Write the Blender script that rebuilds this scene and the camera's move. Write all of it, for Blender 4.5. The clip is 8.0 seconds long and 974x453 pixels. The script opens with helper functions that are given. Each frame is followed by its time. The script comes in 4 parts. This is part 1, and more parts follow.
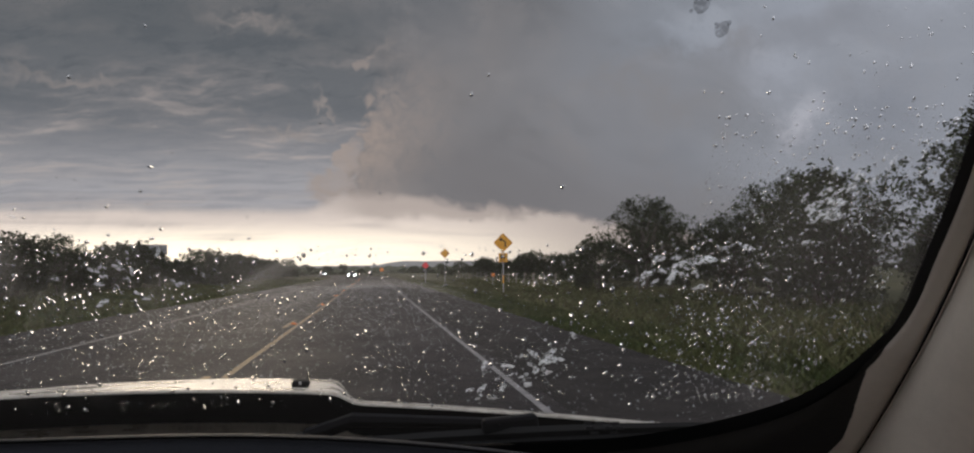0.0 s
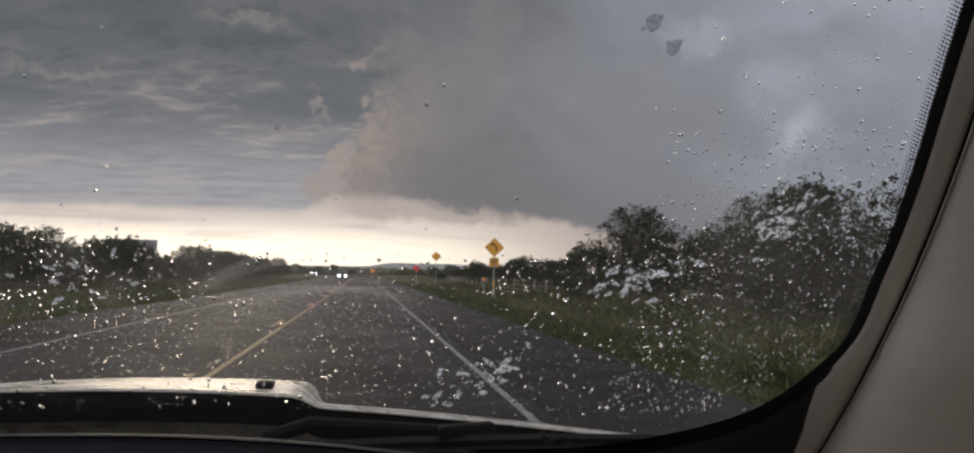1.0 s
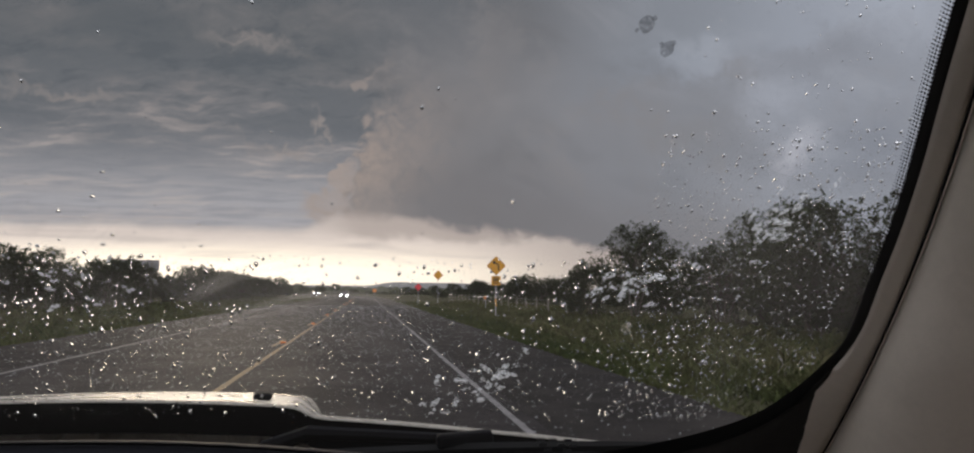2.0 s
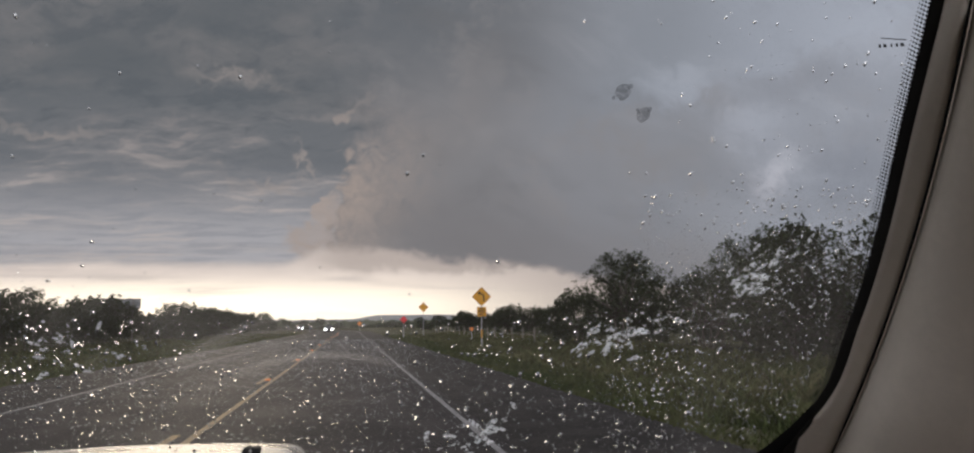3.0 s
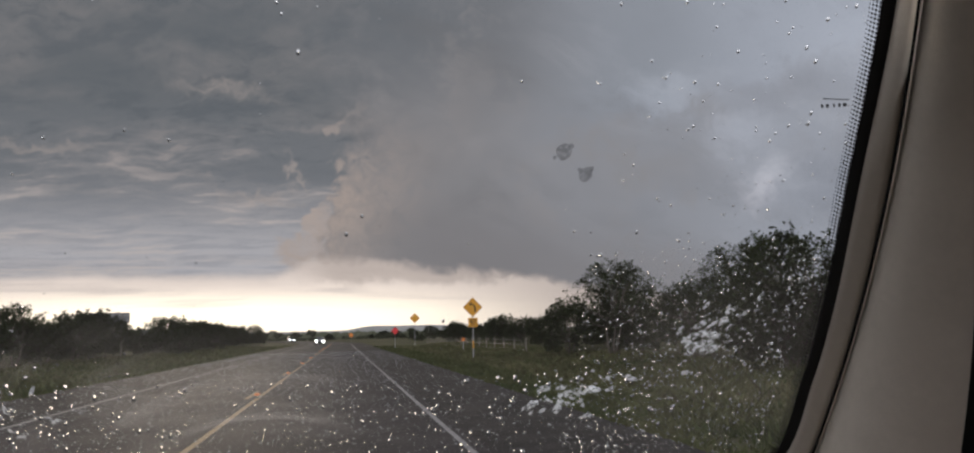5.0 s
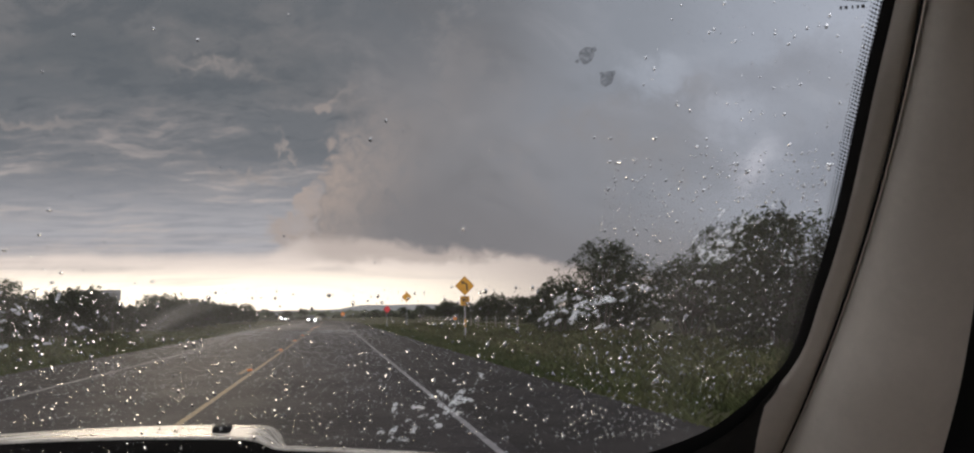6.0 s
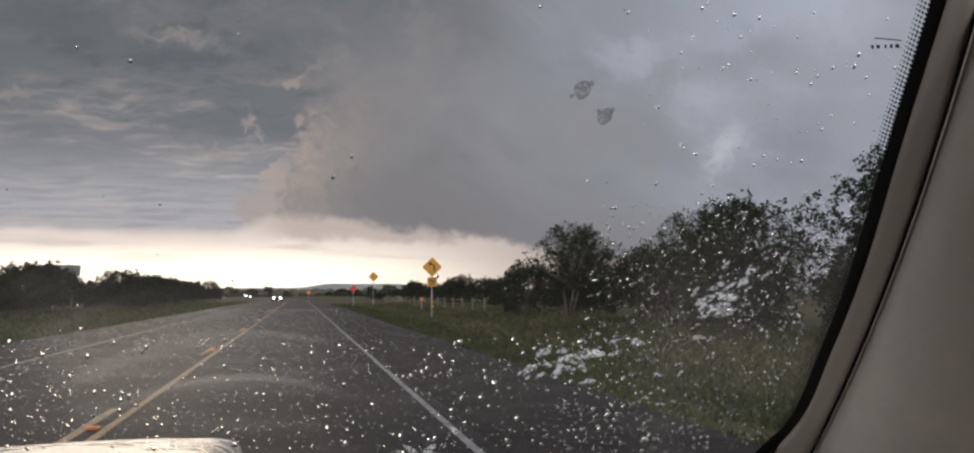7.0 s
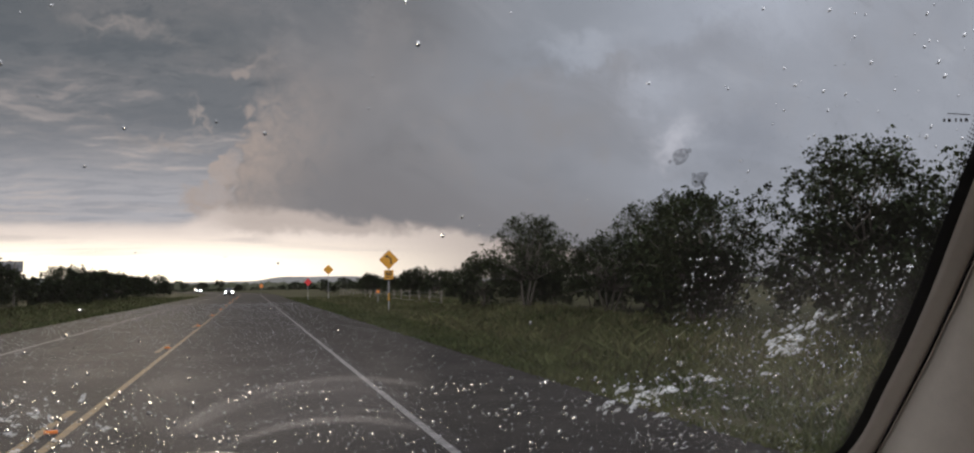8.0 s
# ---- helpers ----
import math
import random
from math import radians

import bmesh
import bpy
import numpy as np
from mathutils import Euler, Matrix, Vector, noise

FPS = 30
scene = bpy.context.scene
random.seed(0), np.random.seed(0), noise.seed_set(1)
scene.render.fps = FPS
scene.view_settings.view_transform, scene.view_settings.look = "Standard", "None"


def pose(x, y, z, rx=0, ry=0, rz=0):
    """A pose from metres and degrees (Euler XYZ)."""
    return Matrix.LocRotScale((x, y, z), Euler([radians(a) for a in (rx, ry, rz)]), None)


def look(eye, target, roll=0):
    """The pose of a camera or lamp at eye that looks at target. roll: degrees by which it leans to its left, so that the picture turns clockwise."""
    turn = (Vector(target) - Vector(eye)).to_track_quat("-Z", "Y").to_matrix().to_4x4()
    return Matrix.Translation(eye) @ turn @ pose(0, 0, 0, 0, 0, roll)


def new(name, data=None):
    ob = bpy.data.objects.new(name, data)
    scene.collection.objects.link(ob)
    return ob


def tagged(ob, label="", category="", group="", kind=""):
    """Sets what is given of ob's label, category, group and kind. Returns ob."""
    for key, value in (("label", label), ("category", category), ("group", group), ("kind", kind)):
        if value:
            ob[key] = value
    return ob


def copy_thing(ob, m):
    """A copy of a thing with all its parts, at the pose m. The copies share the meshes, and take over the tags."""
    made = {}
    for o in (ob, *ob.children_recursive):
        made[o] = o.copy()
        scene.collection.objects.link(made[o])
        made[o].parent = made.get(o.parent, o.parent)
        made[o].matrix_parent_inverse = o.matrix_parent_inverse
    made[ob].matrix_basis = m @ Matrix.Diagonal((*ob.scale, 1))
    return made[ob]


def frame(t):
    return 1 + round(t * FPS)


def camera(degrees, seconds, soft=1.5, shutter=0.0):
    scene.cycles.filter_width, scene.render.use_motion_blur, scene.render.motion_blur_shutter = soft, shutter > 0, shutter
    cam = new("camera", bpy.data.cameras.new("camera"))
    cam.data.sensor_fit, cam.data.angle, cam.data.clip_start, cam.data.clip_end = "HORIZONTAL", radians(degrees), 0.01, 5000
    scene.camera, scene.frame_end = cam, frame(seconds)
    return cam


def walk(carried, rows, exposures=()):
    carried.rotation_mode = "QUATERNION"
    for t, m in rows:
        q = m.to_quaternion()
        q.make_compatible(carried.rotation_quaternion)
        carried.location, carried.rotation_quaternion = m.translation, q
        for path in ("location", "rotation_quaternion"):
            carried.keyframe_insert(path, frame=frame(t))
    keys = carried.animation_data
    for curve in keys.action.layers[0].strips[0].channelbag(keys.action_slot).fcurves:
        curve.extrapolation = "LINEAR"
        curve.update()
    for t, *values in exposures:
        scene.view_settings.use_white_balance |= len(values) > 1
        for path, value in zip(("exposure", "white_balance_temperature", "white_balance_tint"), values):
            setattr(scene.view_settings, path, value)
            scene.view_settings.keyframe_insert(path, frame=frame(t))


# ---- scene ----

# A car stands on a wet country road in a hailstorm; the camera is held inside, at the passenger's seat.
cam = camera(64.5, 8.0, soft=2.2)


def aim(x, y, z, turn, tilt, lean):
    """The pose at x, y, z, turned to the right of the road and tilted up, in degrees."""
    a, b = radians(turn), radians(tilt)
    way = Vector((math.sin(a) * math.cos(b), math.cos(a) * math.cos(b), math.sin(b)))
    return look((x, y, z), Vector((x, y, z)) + way, lean)


walk(cam, [
    (0.0, aim(-0.033, 0.009, 1.436, 8.45, 3.23, -0.47)),
    (0.5, aim(0.021, 0.010, 1.465, 8.81, 3.59, 0.47)),
    (1.0, aim(0.004, -0.003, 1.441, 9.01, 3.55, 1.10)),
    (1.5, aim(0.012, 0.005, 1.425, 8.69, 3.93, 1.01)),
    (3.0, aim(0.006, -0.022, 1.455, 10.03, 7.18, -0.54)),
    (3.5, aim(0.032, -0.007, 1.507, 10.55, 7.71, -1.54)),
    (4.0, aim(0.047, 0.005, 1.500, 10.66, 7.92, -1.83)),
    (5.5, aim(0.056, -0.026, 1.507, 10.80, 7.69, -0.84)),
    (6.0, aim(0.025, -0.018, 1.433, 11.28, 6.38, -0.93)),
    (6.5, aim(0.039, -0.010, 1.457, 12.37, 5.59, -0.84)),
    (7.0, aim(0.033, 0.063, 1.503, 13.63, 4.95, -0.05)),
    (7.5, aim(-0.082, 0.054, 1.544, 15.07, 4.45, -0.79)),
    (8.0, aim(-0.105, 0.049, 1.557, 17.00, 4.26, -0.75)),
], [(0.0, 0.02, 6500, 14), (1.7, 0.02, 6500, 14), (3.0, 0.11, 6500, 14), (4.2, 0.13, 6500, 14), (5.5, 0.20, 6500, 14), (8.0, 0.23, 6500, 14)])


# ---------------------------------------------------------------- node helpers
class Nodes:
    """A small writer of node trees: sockets in, sockets out."""

    def __init__(self, tree):
        self.tree = tree
        tree.nodes.clear()

    def node(self, kind):
        return self.tree.nodes.new(kind)

    def put(self, socket, value):
        if hasattr(value, "is_output"):
            self.tree.links.new(value, socket)
        elif value is not None:
            socket.default_value = value

    def math(self, op, a, b=None, c=None, clamp=False):
        n = self.node("ShaderNodeMath")
        n.operation, n.use_clamp = op, clamp
        for socket, value in zip(n.inputs, (a, b, c)):
            self.put(socket, value)
        return n.outputs[0]

    def step(self, x, low, high):
        """0 below low, 1 above high, smooth between; low and high may be sockets."""
        n = self.node("ShaderNodeMapRange")
        n.interpolation_type = "SMOOTHSTEP"
        self.put(n.inputs["Value"], x)
        self.put(n.inputs["From Min"], low)
        self.put(n.inputs["From Max"], high)
        return n.outputs["Result"]

    def mix(self, factor, a, b, blend="MIX"):
        n = self.node("ShaderNodeMix")
        n.data_type, n.blend_type = "RGBA", blend
        self.put(n.inputs[0], factor)
        for socket, value in ((n.inputs[6], a), (n.inputs[7], b)):
            self.put(socket, value if hasattr(value, "is_output") else (*value, 1.0))
        return n.outputs[2]

    def noise(self, vector, scale, detail=4.0, rough=0.55, distort=0.0):
        n = self.node("ShaderNodeTexNoise")
        if vector is not None:
            self.put(n.inputs["Vector"], vector)
        n.inputs["Scale"].default_value, n.inputs["Detail"].default_value = scale, detail
        n.inputs["Roughness"].default_value, n.inputs["Distortion"].default_value = rough, distort
        return n.outputs["Fac"]

    def vector(self, x, y, z=0.0):
        n = self.node("ShaderNodeCombineXYZ")
        for socket, value in zip(n.inputs, (x, y, z)):
            self.put(socket, value)
        return n.outputs[0]


# ---------------------------------------------------------------- sky and light
def stormy_sky():
    world = bpy.data.worlds.new("stormy_sky")
    scene.world = world
    world.use_nodes = True
    k = Nodes(world.node_tree)
    way = k.node("ShaderNodeSeparateXYZ")
    k.put(way.inputs[0], k.node("ShaderNodeTexCoord").outputs["Generated"])
    x, y, z = way.outputs
    ahead = k.math("MAXIMUM", y, 0.06)
    u, v = k.math("DIVIDE", x, ahead), k.math("DIVIDE", z, ahead)
    flat = k.vector(u, v)

    def plus(*terms):
        total = terms[0]
        for t in terms[1:]:
            total = k.math("ADD", total, t)
        return total

    def times(a, b):
        return k.math("MULTIPLY", a, b)

    def wander(scale, detail, rough, seed, distort=0.3):
        return k.math("SUBTRACT", k.noise(k.vector(u, v, seed), scale, detail, rough, distort), 0.5)

    billow, billow_up = wander(9.0, 6.0, 0.58, 0.0), wander(9.0, 6.0, 0.58, 5.0)
    fine, fine_up = wander(38.0, 6.0, 0.62, 1.0, 0.9), wander(38.0, 6.0, 0.62, 6.0, 0.9)
    wu = plus(u, times(billow, 0.130), times(fine, 0.070))
    wv = plus(v, times(billow_up, 0.110), times(fine_up, 0.060))

    def puff(cu, cv, ru, rv, lean=0.0, crisp=False):
        """A soft heap of cloud about cu, cv; lean shears it to the right as it rises."""
        du = k.math("SUBTRACT", k.math("SUBTRACT", wu, cu), times(k.math("SUBTRACT", wv, cv), lean))
        dv = k.math("SUBTRACT", wv, cv)
        a, b = k.math("DIVIDE", du, ru), k.math("DIVIDE", dv, rv)
        heap = k.math("POWER", 2.718, times(plus(times(a, a), times(b, b)), -1.0))
        return k.step(heap, 0.15, 0.72) if crisp else heap

    # the low deck: long soft rolls with thin lit crests, drawn together towards the horizon
    depth = k.math("DIVIDE", 1.0, k.math("ADD", k.math("MAXIMUM", v, 0.0), 0.085))
    drift = plus(u, times(billow, 0.045))
    swell = k.noise(k.vector(times(drift, 4.2), times(depth, 1.7)), 1.0, 5.0, 0.52, 0.3)
    ripple = k.noise(k.vector(times(drift, 10.0), plus(times(depth, 4.8), times(u, 2.5), times(billow, 2.0)), 3.0), 1.0, 5.0, 0.58, 0.5)
    small = k.noise(k.vector(times(drift, 24.0), plus(times(depth, 9.5), times(u, 5.0), times(billow, 3.0)), 8.0), 1.0, 4.0, 0.6, 0.5)
    rolls = plus(times(ripple, 0.62), times(small, 0.38))
    crest = times(k.step(rolls, 0.50, 0.62), k.step(swell, 0.38, 0.58))
    crest = times(crest, k.math("ADD", 0.25, times(k.step(v, 0.32, 0.20), 0.75)))
    deck = k.mix(k.step(v, 0.085, 0.215), (0.370, 0.366, 0.382), (0.142, 0.151, 0.163))
    deck = k.mix(times(k.step(v, 0.22, 0.34), 0.75), deck, (0.102, 0.113, 0.123))
    deck = k.mix(times(k.step(swell, 0.40, 0.66), 0.55), deck, k.mix(k.step(v, 0.09, 0.30), (0.345, 0.332, 0.336), (0.172, 0.170, 0.174)))
    deck = k.mix(times(k.step(rolls, 0.52, 0.40), 0.60), deck, k.mix(k.step(v, 0.09, 0.26), (0.262, 0.268, 0.290), (0.092, 0.105, 0.118)))
    deck = k.mix(times(crest, 0.72), deck, k.mix(k.step(v, 0.10, 0.30), (0.440, 0.395, 0.372), (0.255, 0.232, 0.224)))
    for cu, cv, ru, rv, lean, much in ((-0.110, 0.182, 0.040, 0.007, -3.0, 0.7), (-0.365, 0.235, 0.050, 0.010, -4.0, 0.6), (-0.150, 0.315, 0.045, 0.010, -3.0, 0.5),
                                       (-0.062, 0.218, 0.006, 0.015, -0.5, 0.8)):
        deck = k.mix(times(puff(cu, cv, ru, rv, lean), much), deck, (0.300, 0.268, 0.250))

    # the storm cloud: a leaning side with a lit rim, a loose foot at its left and a small head above
    side = plus(-0.040, times(k.step(v, 0.10, 0.20), 0.030), times(k.step(v, 0.17, 0.27), 0.026))
    notch = times(k.step(v, 0.12, 0.15), k.step(v, 0.20, 0.16))
    off = plus(k.math("SUBTRACT", wu, side), times(notch, -0.006), times(fine_up, 0.030))
    blur = k.math("ADD", 0.0085, times(k.math("MAXIMUM", k.math("SUBTRACT", v, 0.225), 0.0), 1.1))
    inside = k.step(off, times(blur, -1.0), blur)
    tower = k.mix(k.step(u, 0.06, 0.50), (0.192, 0.190, 0.196), (0.240, 0.252, 0.278))
    tower = k.mix(times(k.step(v, 0.24, 0.42), k.step(u, 0.55, 0.05)), tower, (0.138, 0.148, 0.162))
    veil = k.math("SUBTRACT", k.noise(k.vector(k.math("ADD", u, times(v, 0.6)), times(v, 1.6), 2.0), 5.5, 8.0, 0.60, 0.5), 0.5)
    tower = k.mix(times(k.step(plus(billow, times(fine, 0.5)), -0.02, 0.20), 0.45), tower, (0.232, 0.224, 0.226))
    # the paler blue sheet at the right, with a grey bank below its edge and breaks of brighter sky
    edge = plus(0.275, times(k.math("SUBTRACT", u, 0.35), 0.36))
    sheet = times(k.step(k.math("SUBTRACT", wv, edge), -0.012, 0.020), k.step(u, 0.20, 0.42))
    tower = k.mix(sheet, tower, k.mix(k.step(u, 0.35, 0.85), (0.225, 0.244, 0.274), (0.335, 0.365, 0.420)))
    tower = k.mix(times(k.step(u, 0.46, 0.62), 0.55), tower, (0.305, 0.330, 0.378))
    for cu, cv, ru, rv, lean, much, tone in ((0.47, 0.330, 0.075, 0.022, 1.2, 0.55, (0.37, 0.400, 0.455)), (0.555, 0.275, 0.045, 0.035, 0.8, 0.60, (0.37, 0.395, 0.450)),
                                             (0.600, 0.210, 0.032, 0.028, 0.8, 0.85, (0.45, 0.455, 0.500)), (0.62, 0.345, 0.10, 0.028, 1.6, 0.55, (0.225, 0.238, 0.268)),
                                             (0.715, 0.215, 0.070, 0.060, 0.6, 0.80, (0.215, 0.232, 0.268)), (0.43, 0.225, 0.09, 0.045, 0.5, 0.45, (0.215, 0.212, 0.218)),
                                             (0.80, 0.43, 0.12, 0.05, 0.6, 0.5, (0.39, 0.42, 0.48)), (0.165, 0.305, 0.022, 0.08, 0.2, 0.30, (0.215, 0.205, 0.205))):
        tower = k.mix(times(puff(cu, cv, ru, rv, lean), much), tower, tone)
    tower = k.mix(times(k.step(veil, 0.0, 0.25), 0.45), tower, k.mix(k.step(u, 0.15, 0.5), (0.240, 0.238, 0.246), (0.350, 0.372, 0.415)))
    tower = k.mix(times(k.step(veil, 0.0, -0.22), 0.45), tower, k.mix(k.step(u, 0.15, 0.5), (0.135, 0.135, 0.140), (0.190, 0.202, 0.226)))
    # the rim turned to the low light
    rim = times(k.step(off, 0.150, 0.0), times(k.step(v, 0.32, 0.17), plus(0.68, times(billow, 2.2), times(fine, 2.8))))
    tower = k.mix(k.math("MULTIPLY", rim, 1.0, clamp=True), tower, (0.320, 0.272, 0.244))
    # its dark base leans down to the right
    drop = k.math("MAXIMUM", k.math("SUBTRACT", u, 0.04), 0.0)
    base = k.math("SUBTRACT", 0.102, times(drop, 0.135))
    gloom = times(k.step(v, k.math("ADD", base, 0.12), k.math("ADD", base, 0.01)), k.step(u, 0.02, 0.14))
    tower = k.mix(times(gloom, 0.60), tower, (0.172, 0.164, 0.167))
    cloud = k.mix(inside, deck, tower)
    foot = k.math("MAXIMUM", puff(-0.058, 0.106, 0.026, 0.026, 0.3, True), puff(-0.040, 0.138, 0.016, 0.032, 0.6, True))
    cloud = k.mix(times(foot, plus(0.85, times(fine, 1.5))), cloud, (0.350, 0.300, 0.272))
    cloud = k.mix(times(puff(-0.010, 0.266, 0.013, 0.012, 0.4, True), 0.85), cloud, (0.285, 0.250, 0.232))
    cloud = k.mix(times(puff(0.012, 0.285, 0.012, 0.022, 0.8), 0.45), cloud, (0.255, 0.232, 0.222))

    # the clear strip over the horizon, lit by the low sun behind it
    du = k.math("ADD", u, 0.19)
    core = k.math("POWER", 2.718, times(times(du, du), -10.0))
    glow = k.mix(k.step(plus(v, times(billow, 0.02)), 0.090, 0.056), (0.55, 0.48, 0.440), (0.78, 0.68, 0.600))
    glow = k.mix(k.step(v, 0.060, 0.015), glow, (1.02, 0.90, 0.755))
    glow = k.mix(times(core, k.step(v, 0.068, 0.022)), glow, (1.55, 1.36, 1.05))
    glow = k.mix(times(k.step(u, 0.02, 0.40), 0.92), glow, (0.365, 0.315, 0.290))
    wisps = k.step(k.noise(k.vector(times(u, 4.0), times(v, 60.0), 7.0), 1.0, 5.0, 0.6, 0.4), 0.5, 0.72)
    glow = k.mix(times(wisps, times(k.step(v, 0.018, 0.05), 0.50)), glow, (0.46, 0.405, 0.378))
    loose = k.math("ADD", 0.30, times(k.step(u, -0.10, 0.0), 0.70))
    ragged = times(loose, plus(times(billow, 0.050), times(fine, 0.020)))
    lower = plus(base, times(k.step(u, -0.02, -0.09), -0.020))
    above = k.step(plus(v, ragged), k.math("SUBTRACT", lower, 0.013), k.math("ADD", lower, 0.004))
    above = k.math("MAXIMUM", above, k.step(u, 0.40, 0.66))
    # a cream ledge hangs under the base
    ledge = times(k.step(plus(v, times(ragged, 1.4)), 0.060, 0.074), k.step(u, -0.07, 0.0))
    glow = k.mix(times(ledge, 0.75), glow, k.mix(k.step(u, 0.06, 0.32), (0.430, 0.368, 0.330), (0.270, 0.240, 0.228)))
    front = k.mix(above, glow, cloud)
    # the unseen sky overhead and behind is set brighter, to light ground and cabin
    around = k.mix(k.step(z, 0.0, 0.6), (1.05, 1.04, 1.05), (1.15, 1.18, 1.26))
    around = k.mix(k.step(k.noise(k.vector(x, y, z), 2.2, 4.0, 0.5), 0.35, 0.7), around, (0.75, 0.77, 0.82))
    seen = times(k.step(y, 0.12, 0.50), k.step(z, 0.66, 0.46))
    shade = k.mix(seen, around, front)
    ground = k.step(z, -0.03, 0.0)
    shade = k.mix(ground, (0.06, 0.06, 0.055), shade)
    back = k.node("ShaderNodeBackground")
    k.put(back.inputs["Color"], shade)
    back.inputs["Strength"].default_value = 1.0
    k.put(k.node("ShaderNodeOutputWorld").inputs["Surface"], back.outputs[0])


stormy_sky()
sun = new("sun", bpy.data.lights.new("sun", "SUN"))
sun.data.energy, sun.data.angle, sun.data.color = 0.6, radians(14), (1.0, 0.84, 0.62)
sun.matrix_world = look((0, 0, 0), (0.19, -1.0, -0.09))
scene.view_settings.exposure = 0.0


# ---------------------------------------------------------------- materials
def surface(name, colour, rough=0.6, metal=0.0, other=None, scale=8.0, amount=0.5, bump=0.0, bump_scale=60.0,
            per="", spread=0.12, wet=0.0, coat=0.0, gloss=0.5, specks=None):
    """A principled material whose colour wanders between two tones at two scales, with a fine relief."""
    m = bpy.data.materials.new(name)
    m.use_nodes = True
    k = Nodes(m.node_tree)
    place = k.node("ShaderNodeTexCoord").outputs["Object"]
    other = other or tuple(c * 0.75 for c in colour)
    big, small = k.noise(place, scale, 4.0), k.noise(place, scale * 9.0, 3.0)
    both = k.math("ADD", k.math("MULTIPLY", big, 0.65), k.math("MULTIPLY", small, 0.35))
    tone = k.mix(k.math("MULTIPLY", k.step(both, 0.36, 0.64), amount), colour, other)
    if specks:
        grit = k.step(k.noise(place, 55.0, 2.0, 0.7), 0.63, 0.73)
        tone = k.mix(k.math("MULTIPLY", grit, 0.75), tone, specks)
        chips = k.step(k.noise(place, 17.0, 3.0, 0.75), 0.59, 0.70)
        tone = k.mix(k.math("MULTIPLY", chips, 0.12), tone, specks)
        pits = k.step(k.noise(place, 23.0, 3.0, 0.75), 0.46, 0.34)
        tone = k.mix(k.math("MULTIPLY", pits, 0.6), tone, tuple(c * 0.45 for c in colour))
    if per:
        source = (k.node("ShaderNodeObjectInfo").outputs["Random"] if per == "object"
                  else k.node("ShaderNodeNewGeometry").outputs["Random Per Island"])
        tint = k.node("ShaderNodeHueSaturation")
        k.put(tint.inputs["Color"], tone)
        k.put(tint.inputs["Value"], k.math("ADD", 1.0 - spread, k.math("MULTIPLY", source, 2 * spread)))
        k.put(tint.inputs["Hue"], k.math("ADD", 0.5 - spread * 0.1, k.math("MULTIPLY", source, spread * 0.2)))
        tone = tint.outputs[0]
    b = k.node("ShaderNodeBsdfPrincipled")
    k.put(b.inputs["Base Color"], tone)
    b.inputs["Metallic"].default_value = metal
    if wet:
        k.put(b.inputs["Roughness"], k.math("SUBTRACT", rough, k.math("MULTIPLY", k.step(big, 0.42, 0.62), wet)))
    else:
        k.put(b.inputs["Roughness"], k.math("ADD", rough - 0.06, k.math("MULTIPLY", both, 0.12)))
    b.inputs["Coat Weight"].default_value, b.inputs["Specular IOR Level"].default_value = coat, gloss
    if bump:
        n = k.node("ShaderNodeBump")
        n.inputs["Strength"].default_value, n.inputs["Distance"].default_value = bump, 0.01
        k.put(n.inputs["Height"], k.noise(place, bump_scale, 4.0, 0.65))
        k.put(b.inputs["Normal"], n.outputs[0])
    k.put(k.node("ShaderNodeOutputMaterial").inputs["Surface"], b.outputs[0])
    return m


def lamp_material(name, colour, strength):
    m = bpy.data.materials.new(name)
    m.use_nodes = True
    k = Nodes(m.node_tree)
    e = k.node("ShaderNodeEmission")
    e.inputs["Color"].default_value, e.inputs["Strength"].default_value = (*colour, 1), strength
    k.put(k.node("ShaderNodeOutputMaterial").inputs["Surface"], e.outputs[0])
    return m


